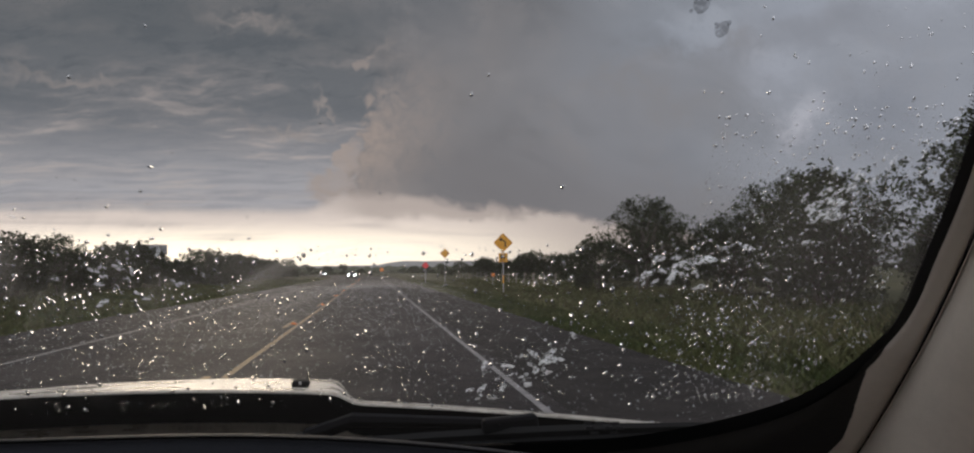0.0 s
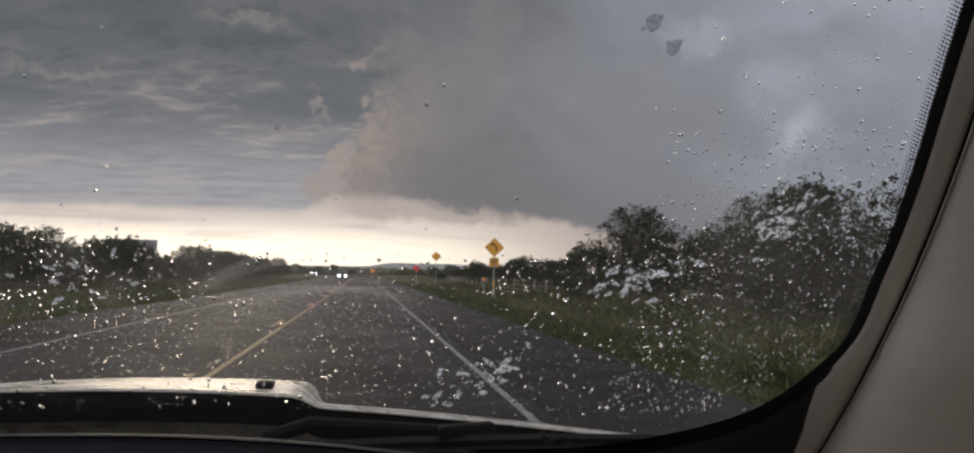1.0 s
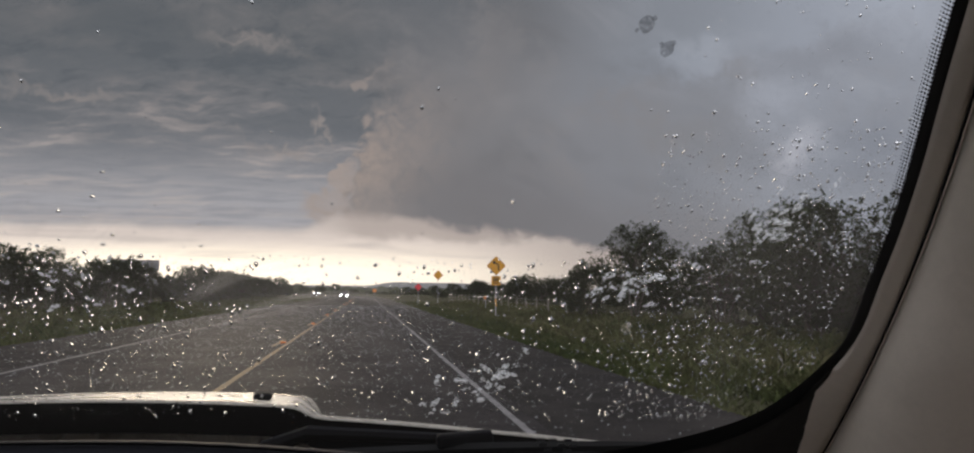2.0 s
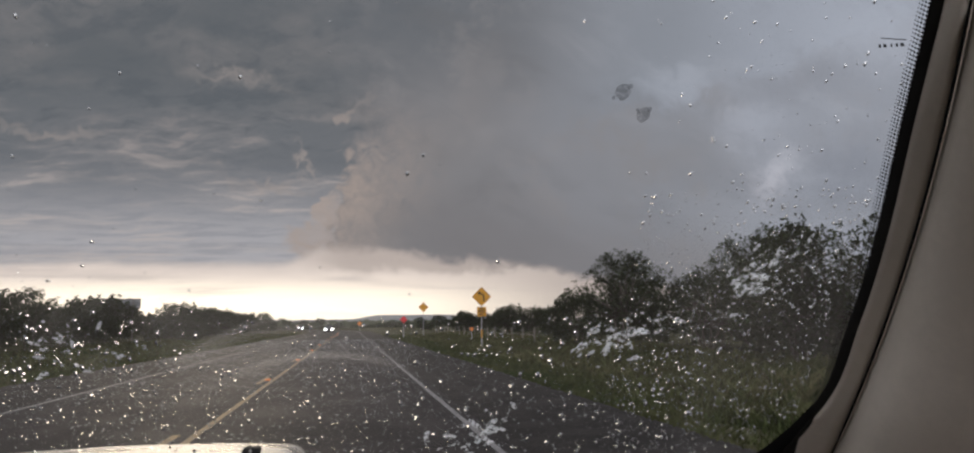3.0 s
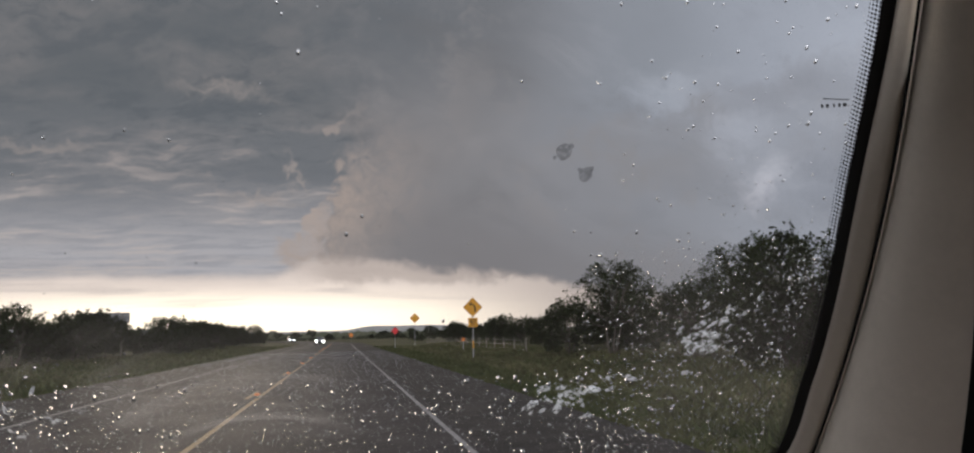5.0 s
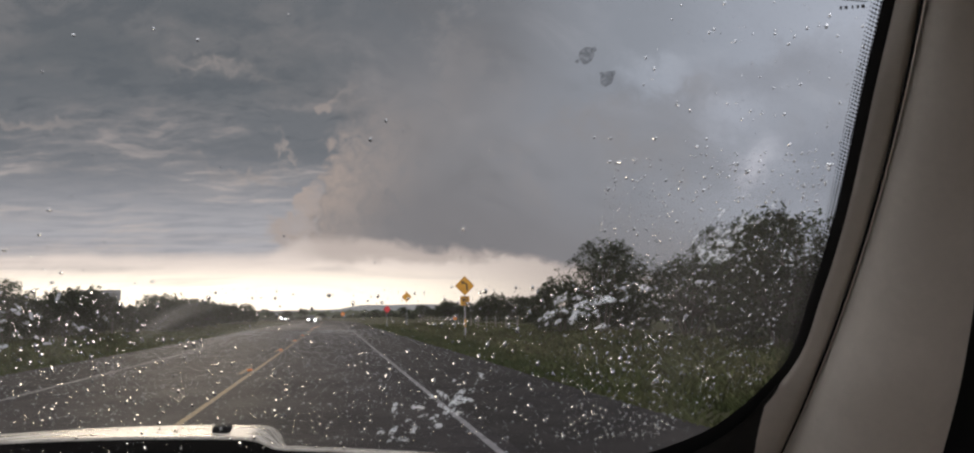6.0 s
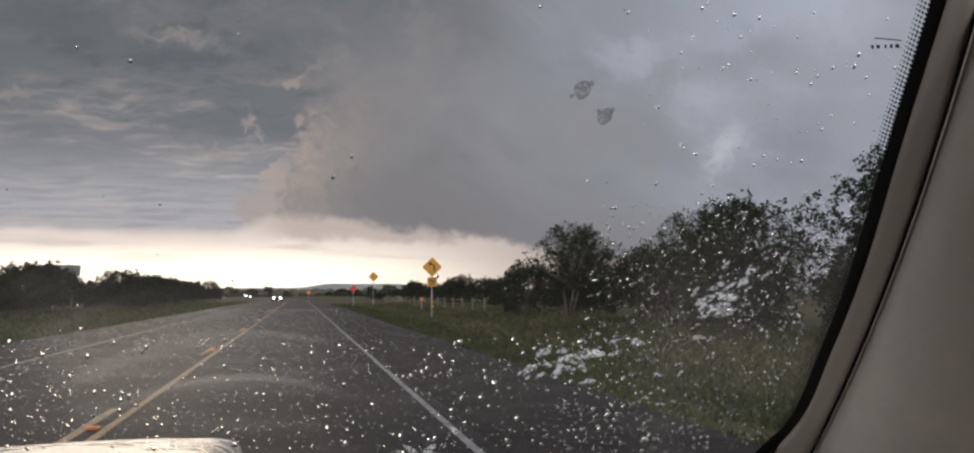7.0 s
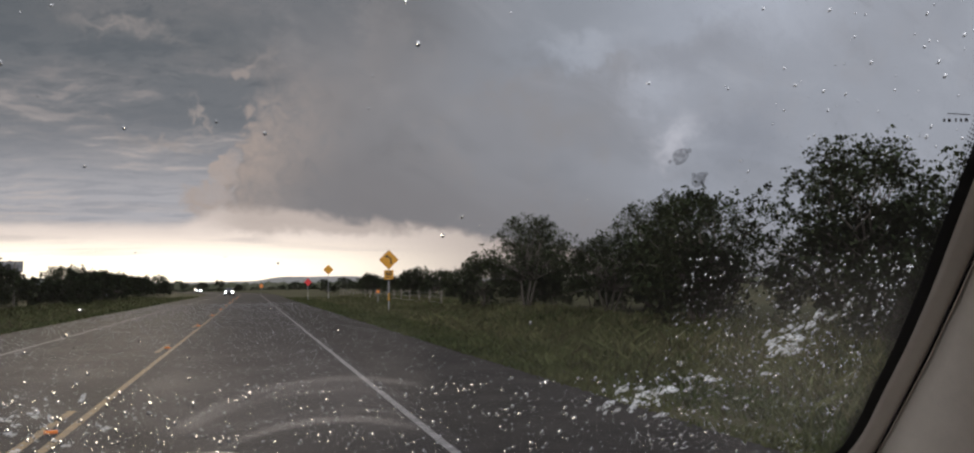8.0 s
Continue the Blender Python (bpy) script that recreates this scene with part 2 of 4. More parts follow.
def pane_material():
    """Windscreen glass with the wiper's arcs of water film, and haze painted into that film."""
    m = bpy.data.materials.new("windscreen_glass")
    m.use_nodes = True
    k = Nodes(m.node_tree)
    place = k.node("ShaderNodeTexCoord").outputs["Object"]
    clear, shine, film = k.node("ShaderNodeBsdfTransparent"), k.node("ShaderNodeBsdfGlossy"), k.node("ShaderNodeBsdfTranslucent")
    clear.inputs["Color"].default_value = (0.95, 0.97, 0.965, 1)
    shine.inputs["Roughness"].default_value = 0.02
    film.inputs["Color"].default_value = (0.86, 0.80, 0.73, 1)
    sep = k.node("ShaderNodeSeparateXYZ")
    k.put(sep.inputs[0], place)
    dx, dz = k.math("SUBTRACT", sep.outputs[0], -0.02), k.math("SUBTRACT", sep.outputs[2], 1.17)
    reach = k.math("SQRT", k.math("ADD", k.math("MULTIPLY", dx, dx), k.math("MULTIPLY", dz, dz)))
    arcs = k.noise(k.vector(k.math("MULTIPLY", reach, 90.0), k.math("MULTIPLY", dx, 1.5), k.math("MULTIPLY", dz, 1.5)), 1.0, 3.0)
    patch = k.noise(place, 4.0, 3.0)
    low = k.math("MULTIPLY", k.step(sep.outputs[2], 1.55, 1.45), k.math("ADD", k.math("MULTIPLY", k.step(sep.outputs[2], 1.275, 1.33), 0.25), k.math("MULTIPLY", k.step(sep.outputs[2], 1.36, 1.43), 0.75)))
    swept = k.math("MULTIPLY", low, k.step(patch, 0.40, 0.62))
    amount = k.math("MULTIPLY", k.math("ADD", 0.35, k.step(arcs, 0.42, 0.75)), swept)
    first, second = k.node("ShaderNodeMixShader"), k.node("ShaderNodeMixShader")
    # the smear is doubled at the left, as painted haze over the brush
    smear = k.math("MULTIPLY", k.math("MULTIPLY", amount, k.math("ADD", k.step(sep.outputs[0], 0.22, -0.05), k.step(sep.outputs[0], -0.08, -0.30))), 0.145)
    # a thin even film, paler haze painted at brush height and in the unwiped corner
    haze_film = k.math("ADD", 0.006, k.math("MULTIPLY", k.math("MULTIPLY", k.step(sep.outputs[2], 1.56, 1.42), k.step(sep.outputs[2], 1.33, 1.42)), 0.020))
    corner = k.math("MULTIPLY", k.step(k.math("ADD", sep.outputs[0], k.math("MULTIPLY", k.math("SUBTRACT", sep.outputs[2], 1.40), 0.25)), 0.33, 0.40), k.step(sep.outputs[2], 1.60, 1.50))
    haze_film = k.math("ADD", haze_film, k.math("MULTIPLY", k.math("MULTIPLY", corner, k.step(patch, 0.30, 0.60)), 0.030))
    k.put(first.inputs[0], k.math("ADD", haze_film, smear))
    k.put(first.inputs[1], clear.outputs[0])
    k.put(first.inputs[2], film.outputs[0])
    fresnel = k.node("ShaderNodeFresnel")
    fresnel.inputs["IOR"].default_value = 1.25
    k.put(second.inputs[0], k.math("MULTIPLY", fresnel.outputs[0], 0.12))
    k.put(second.inputs[1], first.outputs[0])
    k.put(second.inputs[2], shine.outputs[0])
    k.put(k.node("ShaderNodeOutputMaterial").inputs["Surface"], second.outputs[0])
    return m


def water_material():
    m = bpy.data.materials.new("rain_water")
    m.use_nodes = True
    k = Nodes(m.node_tree)
    g = k.node("ShaderNodeBsdfGlass")
    g.inputs["IOR"].default_value, g.inputs["Roughness"].default_value = 1.33, 0.04
    pale, mixed = k.node("ShaderNodeBsdfTranslucent"), k.node("ShaderNodeMixShader")
    pale.inputs["Color"].default_value, mixed.inputs[0].default_value = (0.8, 0.8, 0.8, 1), 0.05
    k.put(mixed.inputs[1], g.outputs[0])
    k.put(mixed.inputs[2], pale.outputs[0])
    k.put(k.node("ShaderNodeOutputMaterial").inputs["Surface"], mixed.outputs[0])
    return m


def slush_material():
    m = bpy.data.materials.new("melting_hail")
    m.use_nodes = True
    k = Nodes(m.node_tree)
    t, d, mixed = k.node("ShaderNodeBsdfTranslucent"), k.node("ShaderNodeBsdfTransparent"), k.node("ShaderNodeMixShader")
    t.inputs["Color"].default_value = (0.85, 0.88, 0.9, 1)
    k.put(mixed.inputs[0], k.math("MULTIPLY", k.step(k.noise(k.node("ShaderNodeTexCoord").outputs["Object"], 260.0, 3.0), 0.30, 0.62), 0.48))
    k.put(mixed.inputs[1], d.outputs[0])
    k.put(mixed.inputs[2], t.outputs[0])
    k.put(k.node("ShaderNodeOutputMaterial").inputs["Surface"], mixed.outputs[0])
    return m


ASPHALT = surface("wet_asphalt", (0.0105, 0.0088, 0.0092), 0.72, other=(0.024, 0.0198, 0.0200), scale=0.5, amount=0.8, bump=0.7, bump_scale=38.0, wet=0.05, gloss=0.07, specks=(0.105, 0.096, 0.098))
SHOULDER = surface("wet_chip_seal", (0.011, 0.0095, 0.009), 0.72, other=(0.022, 0.0185, 0.0168), scale=0.9, amount=0.8, bump=0.7, bump_scale=34.0, wet=0.05, gloss=0.05, specks=(0.070, 0.060, 0.060))
EARTH = surface("grassy_earth", (0.030, 0.032, 0.015), 0.95, gloss=0.03, other=(0.055, 0.050, 0.027), scale=0.12, amount=0.9, bump=0.5, bump_scale=9.0)
WHITE_LINE = surface("worn_white_paint", (0.17, 0.16, 0.158), 0.7, other=(0.075, 0.070, 0.070), scale=6.0, amount=0.9)
YELLOW_LINE = surface("worn_yellow_paint", (0.19, 0.112, 0.032), 0.7, other=(0.075, 0.050, 0.026), scale=6.0, amount=0.9)
GRASS = surface("roadside_grass", (0.036, 0.050, 0.015), 0.8, gloss=0.06, other=(0.078, 0.078, 0.033), scale=0.35, amount=0.9, per="island", spread=0.1)
STRAW = surface("dry_seed_heads", (0.108, 0.100, 0.048), 0.85, gloss=0.08, other=(0.052, 0.058, 0.022), scale=0.22, amount=0.9, per="island", spread=0.3)
LEAF = surface("mesquite_leaves", (0.078, 0.108, 0.050), 0.75, other=(0.118, 0.138, 0.074), scale=0.6, amount=0.8, per="island", spread=0.14, gloss=0.08)
BARK = surface("dark_bark", (0.10, 0.082, 0.065), 0.9, other=(0.055, 0.046, 0.04), scale=5.0, bump=0.6, bump_scale=25.0)
BRUSH = surface("far_brush", (0.062, 0.068, 0.042), 0.9, gloss=0.05, other=(0.095, 0.095, 0.065), scale=0.05, amount=0.9)
# the ridge's pale grey holds the haze of its distance
HAZE_RIDGE = surface("far_ridge", (0.20, 0.195, 0.185), 0.95, other=(0.15, 0.15, 0.14), scale=0.01, amount=0.8)
SIGN_YELLOW = surface("yellow_sign_face", (0.78, 0.36, 0.02), 0.45, other=(0.66, 0.29, 0.02), scale=3.0, amount=0.5)
SIGN_BLACK = surface("black_sign_ink", (0.012, 0.012, 0.012), 0.5)
SIGN_RED = surface("red_sign_face", (0.85, 0.045, 0.05), 0.4)
SIGN_ORANGE = surface("orange_sign_face", (0.9, 0.28, 0.05), 0.4)
METAL = surface("galvanised_steel", (0.42, 0.42, 0.42), 0.45, 0.8, other=(0.3, 0.3, 0.31), scale=9.0)
ALUMINIUM = surface("grey_sign_back", (0.20, 0.20, 0.20), 0.7, 0.1, other=(0.15, 0.15, 0.15), scale=2.0)
TIMBER = surface("weathered_fence_wood", (0.20, 0.18, 0.15), 0.9, other=(0.13, 0.115, 0.10), scale=6.0)
REFLECTOR = surface("amber_reflector", (1.0, 0.27, 0.03), 0.3, other=(0.95, 0.22, 0.02))
HAIL = surface("hailstones", (0.30, 0.305, 0.32), 0.5, other=(0.18, 0.183, 0.192), scale=20.0)
PAINT = surface("white_car_paint", (0.52, 0.478, 0.408), 0.36, other=(0.33, 0.298, 0.248), scale=11.0, amount=0.7, bump=0.9, bump_scale=85.0, wet=0.2, coat=0.35)
CAR_GREY = surface("grey_car_paint", (0.10, 0.10, 0.105), 0.35, coat=0.3)
BLACK_PLASTIC = surface("black_plastic", (0.007, 0.007, 0.008), 0.7, gloss=0.06, bump=0.15, bump_scale=300.0)
MATT_BLACK = surface("matt_black_plastic", (0.008, 0.008, 0.008), 0.9, gloss=0.04)
RUBBER = surface("black_rubber", (0.008, 0.008, 0.008), 0.7, gloss=0.15)
FRIT = surface("black_ceramic_edge", (0.006, 0.006, 0.006), 0.5)
TRIM = surface("grey_beige_pillar_plastic", (0.68, 0.60, 0.51), 0.6, other=(0.60, 0.53, 0.45), scale=14.0, amount=0.6, bump=0.12, bump_scale=420.0)
LINER = surface("grey_headliner", (0.40, 0.375, 0.34), 0.9, other=(0.34, 0.32, 0.29), scale=18.0, bump=0.3, bump_scale=500.0)
DASH = surface("dark_dashboard", (0.013, 0.014, 0.0175), 0.7, gloss=0.08, other=(0.012, 0.013, 0.015), scale=20.0, bump=0.25, bump_scale=350.0)
# a dark version of the pillar plastic, for the trim's shaded foot
SHADED_TRIM = surface("trim_painted_in_shade", (0.034, 0.031, 0.028), 0.7, gloss=0.1, other=(0.026, 0.024, 0.022), scale=20.0, bump=0.25, bump_scale=350.0)
TYRE = surface("tyre_rubber", (0.02, 0.02, 0.02), 0.8)
DARK_GLASS = surface("dark_car_glass", (0.02, 0.022, 0.025), 0.08)
HEADLIGHT = lamp_material("headlight_beam", (0.93, 1.0, 0.94), 14.0)
GLASS, WATER, SLUSH = pane_material(), water_material(), slush_material()


def smudge_material():
    m = bpy.data.materials.new("dried_dirt")
    m.use_nodes = True
    k = Nodes(m.node_tree)
    d, t, mixed = k.node("ShaderNodeBsdfDiffuse"), k.node("ShaderNodeBsdfTransparent"), k.node("ShaderNodeMixShader")
    d.inputs["Color"].default_value = (0.10, 0.10, 0.105, 1)
    k.put(mixed.inputs[0], k.math("MULTIPLY", k.step(k.noise(k.node("ShaderNodeTexCoord").outputs["Object"], 260.0, 3.0), 0.15, 0.6), 0.48))
    k.put(mixed.inputs[1], t.outputs[0])
    k.put(mixed.inputs[2], d.outputs[0])
    k.put(k.node("ShaderNodeOutputMaterial").inputs["Surface"], mixed.outputs[0])
    return m


SMUDGE = smudge_material()


# ---------------------------------------------------------------- mesh helpers
def part(name, bm, material, parent=None, label=""):
    """Links a bmesh as one mesh object under a thing or a part."""
    me = bpy.data.meshes.new(name)
    bm.to_mesh(me)
    bm.free()
    me.materials.append(material)
    ob = new(name, me)
    ob.parent = parent
    if label:
        ob["label"] = label
    return ob


def thing(name, label, category, group="", kind=""):
    return tagged(new(name), label, category, group, kind)


def smooth(ob):
    for p in ob.data.polygons:
        p.use_smooth = True
    return ob


def arrays(name, verts, faces, material, parent=None):
    me = bpy.data.meshes.new(name)
    me.from_pydata(verts, [], faces)
    me.materials.append(material)
    ob = new(name, me)
    ob.parent = parent
    return ob


def block(bm, size, at=(0, 0, 0), turn=None, bevel=0.0):
    """Adds a box, its edges rounded by bevel."""
    m = Matrix.Translation(at) @ (turn or Matrix()) @ Matrix.Diagonal((*size, 1))
    made = bmesh.ops.create_cube(bm, size=1.0, matrix=m)
    if bevel:
        edges = list({e for v in made["verts"] for e in v.link_edges})
        bmesh.ops.bevel(bm, geom=edges, offset=bevel, segments=2, affect="EDGES", profile=0.5)
    return bm


def boxed(size, at=(0, 0, 0), turn=None, bevel=0.0):
    return block(bmesh.new(), size, at, turn, bevel)


def tube(bm, points, radii, sides=8):
    """A tapered tube along points."""
    rings = []
    for i, p in enumerate(points):
        p = Vector(p)
        way = (Vector(points[min(i + 1, len(points) - 1)]) - Vector(points[max(i - 1, 0)])).normalized()
        a = way.orthogonal().normalized()
        b = way.cross(a)
        r = radii[i] if hasattr(radii, "__len__") else radii
        rings.append([bm.verts.new(p + (a * math.cos(t) + b * math.sin(t)) * r)
                      for t in (2 * math.pi * j / sides for j in range(sides))])
    for low, high in zip(rings, rings[1:]):
        for j in range(sides):
            bm.faces.new((low[j], low[(j + 1) % sides], high[(j + 1) % sides], high[j]))
    bm.faces.new(rings[0][::-1])
    bm.faces.new(rings[-1])
    return bm


def loft(curves, closed=False):
    """A skin across several curves of the same length."""
    bm = bmesh.new()
    rows = [[bm.verts.new(p) for p in c] for c in curves]
    for a, b in zip(rows, rows[1:]):
        n = len(a)
        for i in range(n if closed else n - 1):
            bm.faces.new((a[i], a[(i + 1) % n], b[(i + 1) % n], b[i]))
    bmesh.ops.recalc_face_normals(bm, faces=bm.faces)
    return bm


def prism(outline, depth):
    """A flat plate with the outline in x and z, its front at y = 0 and its back at y = depth."""
    bm = bmesh.new()
    front = [bm.verts.new((x, 0, z)) for x, z in outline]
    back = [bm.verts.new((x, depth, z)) for x, z in outline]
    bm.faces.new(front)
    bm.faces.new(back[::-1])
    for i in range(len(front)):
        j = (i + 1) % len(front)
        bm.faces.new((front[j], front[i], back[i], back[j]))
    bmesh.ops.recalc_face_normals(bm, faces=bm.faces)
    return bm


def solid(ob, thickness, offset=-1.0):
    s = ob.modifiers.new("thickness", "SOLIDIFY")
    s.thickness, s.offset = thickness, offset
    return ob


# ---------------------------------------------------------------- ground and road
def bend(y):
    """How far the road has swung to the left at y."""
    return -max(0.0, y - 150.0) ** 2 / 1100.0


def rise(x, y):
    """The verge falls a little to a shallow ditch and rises to the brush."""
    s = x - bend(y)
    right, left = max(0.0, s - 4.6), max(0.0, -8.6 - s)
    d = right + left
    return -0.06 - 0.28 * math.sin(min(d, 9.0) / 9.0 * math.pi) + 0.05 * min(max(d - 9.0, 0.0), 8.0)


def ground_sheet():
    xs = [-4500, -1500, -500, -200, -120, -80, -60, -45, -35, -28] + [-24 + 1.0 * i for i in range(47)] + [24, 28, 36, 48, 64, 90, 130, 220, 600, 1700, 4500]
    ys = [-4500, -900, -200, -60, -20] + [-10 + 4.0 * i for i in range(66)] + [262, 280, 310, 350, 420, 600, 1000, 2000, 4500]
    verts = [(x, y, rise(x, min(y, 300)) if abs(x) < 60 and y < 330 else (-0.06 if y > 330 or abs(x) >= 220 else 0.0)) for y in ys for x in xs]
    n = len(xs)
    faces = [(j * n + i, j * n + i + 1, (j + 1) * n + i + 1, (j + 1) * n + i) for j in range(len(ys) - 1) for i in range(n - 1)]
    ob = smooth(arrays("ground", verts, faces, EARTH))
    return tagged(ob, "rough green and straw coloured grassland ground", "ground", kind="structure")


def strip(name, left, right, z, start, end, material, label, category, thick=0.0):
    """A ribbon that follows the road, from left to right of its middle line."""
    verts, faces = [], []
    ys = [start + i * (end - start) / max(1, int((end - start) / 4)) for i in range(int((end - start) / 4) + 1)]
    for y in ys:
        b = bend(y)
        verts += [(left + b, y, z), (right + b, y, z)]
    faces = [(2 * i, 2 * i + 1, 2 * i + 3, 2 * i + 2) for i in range(len(ys) - 1)]
    ob = arrays(name, verts, faces, material)
    if thick:
        solid(ob, thick)
    return tagged(ob, label, category, kind="structure")


ground_sheet()
strip("road", -6.0, 1.95, 0.0, -60, 420, ASPHALT, "wet dark grey asphalt road with scattered hail", "road", thick=0.4)
strip("pavement", 1.95, 4.55, -0.006, -60, 420, SHOULDER, "wet coarse asphalt shoulder beside the lane", "road shoulder", thick=0.38)
strip("pavement", -8.6, -6.0, -0.006, -60, 420, SHOULDER, "wet coarse asphalt shoulder beside the far lane", "road shoulder", thick=0.38)


def road_line(name, x, width, material, label, group, start, end):
    verts, faces, z = [], [], 0.005
    n = max(1, int((end - start) / 3))
    for i in range(n + 1):
        y = start + (end - start) * i / n
        verts += [(x - width / 2 + bend(y), y, z), (x + width / 2 + bend(y), y, z)]
    faces = [(2 * i, 2 * i + 1, 2 * i + 3, 2 * i + 2) for i in range(n)]
    ob = arrays(name, verts, faces, material)
    return tagged(ob, label, "road marking", group, "structure")


road_line("edge_line", 1.72, 0.09, WHITE_LINE, "worn white edge line painted on asphalt", "", -40, 400)
road_line("edge_line", -5.85, 0.09, WHITE_LINE, "worn white edge line of the far lane", "", -40, 400)
road_line("centre_line", -2.02, 0.10, YELLOW_LINE, "solid yellow centre line worn at its rims", "", -40, 400)
for i in range(12):
    road_line("centre_dash", -2.28, 0.11, YELLOW_LINE, "short dashed yellow centre line", "centre dashes", 8.2 + 12.2 * i, 11.2 + 12.2 * i)


# ---------------------------------------------------------------- far country
def far_ridge():
    """Low flat-topped hills along the horizon, with a sloping near side."""
    xs = [-2600 + 20 * i for i in range(261)]
    top, foot, back = [], [], []
    for x in xs:
        h = 20 + 9 * noise.noise((x / 420.0, 0.3, 0)) + 4 * noise.noise((x / 130.0, 4.3, 0)) + 1.2 * noise.noise((x / 35.0, 9.1, 0))
        h += 7 * (math.tanh((x - 40) / 25.0) - math.tanh((x - 520) / 60.0)) / 2 + 5 * (1 - math.tanh((x + 420) / 60.0)) / 2
        top.append((x, 2300 + 30 * noise.noise((x / 200.0, 2.0, 0)), max(h, 6)))
        foot.append((x, 2120 + 40 * noise.noise((x / 160.0, 7.0, 0)), -1.0))
        back.append((x, 2700, -1.0))
    middle = [tuple(a * 0.55 + b * 0.45 for a, b in zip(p, q)) for p, q in zip(foot, top)]
    ob = smooth(part("far_hills", loft([foot, middle, top, back]), HAZE_RIDGE))
    return tagged(ob, "low flat-topped horizon hills, haze painted into their pale grey", "hills", kind="structure")


far_ridge()


def leaf_cloud(rng, centres, count, size, squash=0.8):
    """Leaves scattered in lobes, two triangles each, folded along the middle; each leaf takes the roundness of its lobe."""
    verts, faces, normals = [], [], []
    for cx, cy, cz, r in centres:
        for _ in range(int(count * (0.6 + 0.8 * rng.random()))):
            a, c = rng.random() * 2 * math.pi, 1.0 - 1.75 * rng.random() ** 1.2
            d = r * (0.55 + 0.50 * rng.random() ** 0.5)
            s = math.sqrt(max(0.0, 1 - c * c))
            way = Vector((s * math.cos(a), s * math.sin(a), c))
            p = Vector((cx + d * way.x, cy + d * way.y, cz + d * way.z * squash))
            w = Vector((rng.gauss(0, 1), rng.gauss(0, 1), rng.gauss(0, 1) - 0.2)).normalized()
            o = w.orthogonal().normalized()
            o.rotate(Matrix.Rotation(rng.random() * 6.283, 3, w))
            if w.cross(o).dot(way) > 0:
                o = -o
            length = size * rng.uniform(0.7, 1.5)
            half = length * rng.uniform(0.26, 0.42)
            n = len(verts)
            lift = w.cross(o) * half * 0.4
            verts += [tuple(p), tuple(p + w * length * 0.5 + o * half + lift), tuple(p + w * length), tuple(p + w * length * 0.5 - o * half + lift)]
            faces += [(n, n + 2, n + 1), (n, n + 3, n + 2)]
            round_way = (way + w.cross(o) * -0.45 + Vector((0, 0, 0.15))).normalized()
            normals += [tuple(round_way)] * 4
    return verts, faces, normals


def leafy(name, cloud, material, parent=None):
    """One mesh of leaves with the lobes' normals."""
    verts, faces, normals = cloud
    ob = smooth(arrays(name, verts, faces, material, parent))
    ob.data.normals_split_custom_set_from_vertices(normals)
    return ob


def tree(name, label, seed, height, width, lobes, leaves, leaf, bare=0.25, stems=3):
    """A many-stemmed roadside tree: forked trunk with limbs, and a crown of separate lobes of leaves."""
    rng = random.Random(seed)
    root = thing(name, label, "tree" if height > 3.9 else "bush", "roadside trees" if height > 3.9 else "roadside bushes")
    centres = []
    for i in range(lobes):
        a = 2 * math.pi * (i * 0.381966 + 0.1 * rng.random())
        q = (i + 0.5) / lobes
        level = bare + (1 - bare) * (0.12 + 0.84 * q)
        spread = width / 2 * (1.0 - 0.55 * max(0.0, q - 0.45) ** 1.2 / 0.55) * rng.uniform(0.35, 0.95)
        r = width * rng.uniform(0.075, 0.135)
        centres.append((spread * math.cos(a), spread * math.sin(a), min(level * height, height - r * 0.7), r))
    wood = bmesh.new()
    for k in range(stems):
        a = 2 * math.pi * k / stems + rng.random()
        lean = width * 0.10 * rng.uniform(0.6, 1.4)
        fork = Vector((lean * math.cos(a), lean * math.sin(a), height * rng.uniform(0.28, 0.38)))
        foot = Vector((0.10 * math.cos(a), 0.10 * math.sin(a), -0.25))
        tube(wood, [foot, (foot + fork) / 2 + Vector((rng.uniform(-.08, .08), rng.uniform(-.08, .08), 0)), fork],
             [0.030 * height / 2, 0.024 * height / 2, 0.019 * height / 2], 7)
        for c in centres[k::stems]:
            tip = Vector(c[:3])
            mid = fork.lerp(tip, 0.5) + Vector((rng.uniform(-.2, .2), rng.uniform(-.2, .2), 0.12))
            tube(wood, [fork, mid, tip], [0.016 * height / 2, 0.010 * height / 2, 0.004 * height / 2], 5)
    smooth(part("trunk", wood, BARK, root))
    verts, faces, normals = leaf_cloud(rng, centres, leaves, leaf)
    # sprays that stick out of the outline
    sprays = []
    for c in centres:
        for _ in range(3):
            a, b = rng.random() * 6.283, rng.uniform(-0.2, 1.2)
            d = c[3] * rng.uniform(1.0, 1.3)
            sprays.append((c[0] + d * math.cos(a) * math.cos(b), c[1] + d * math.sin(a) * math.cos(b), c[2] + d * math.sin(b), c[3] * rng.uniform(0.2, 0.35)))
    v2, f2, n2 = leaf_cloud(rng, sprays, leaves * 0.09, leaf)
    n = len(verts)
    leafy("crown", (verts + v2, faces + [tuple(i + n for i in f) for f in f2], normals + n2), LEAF, root)
    return root


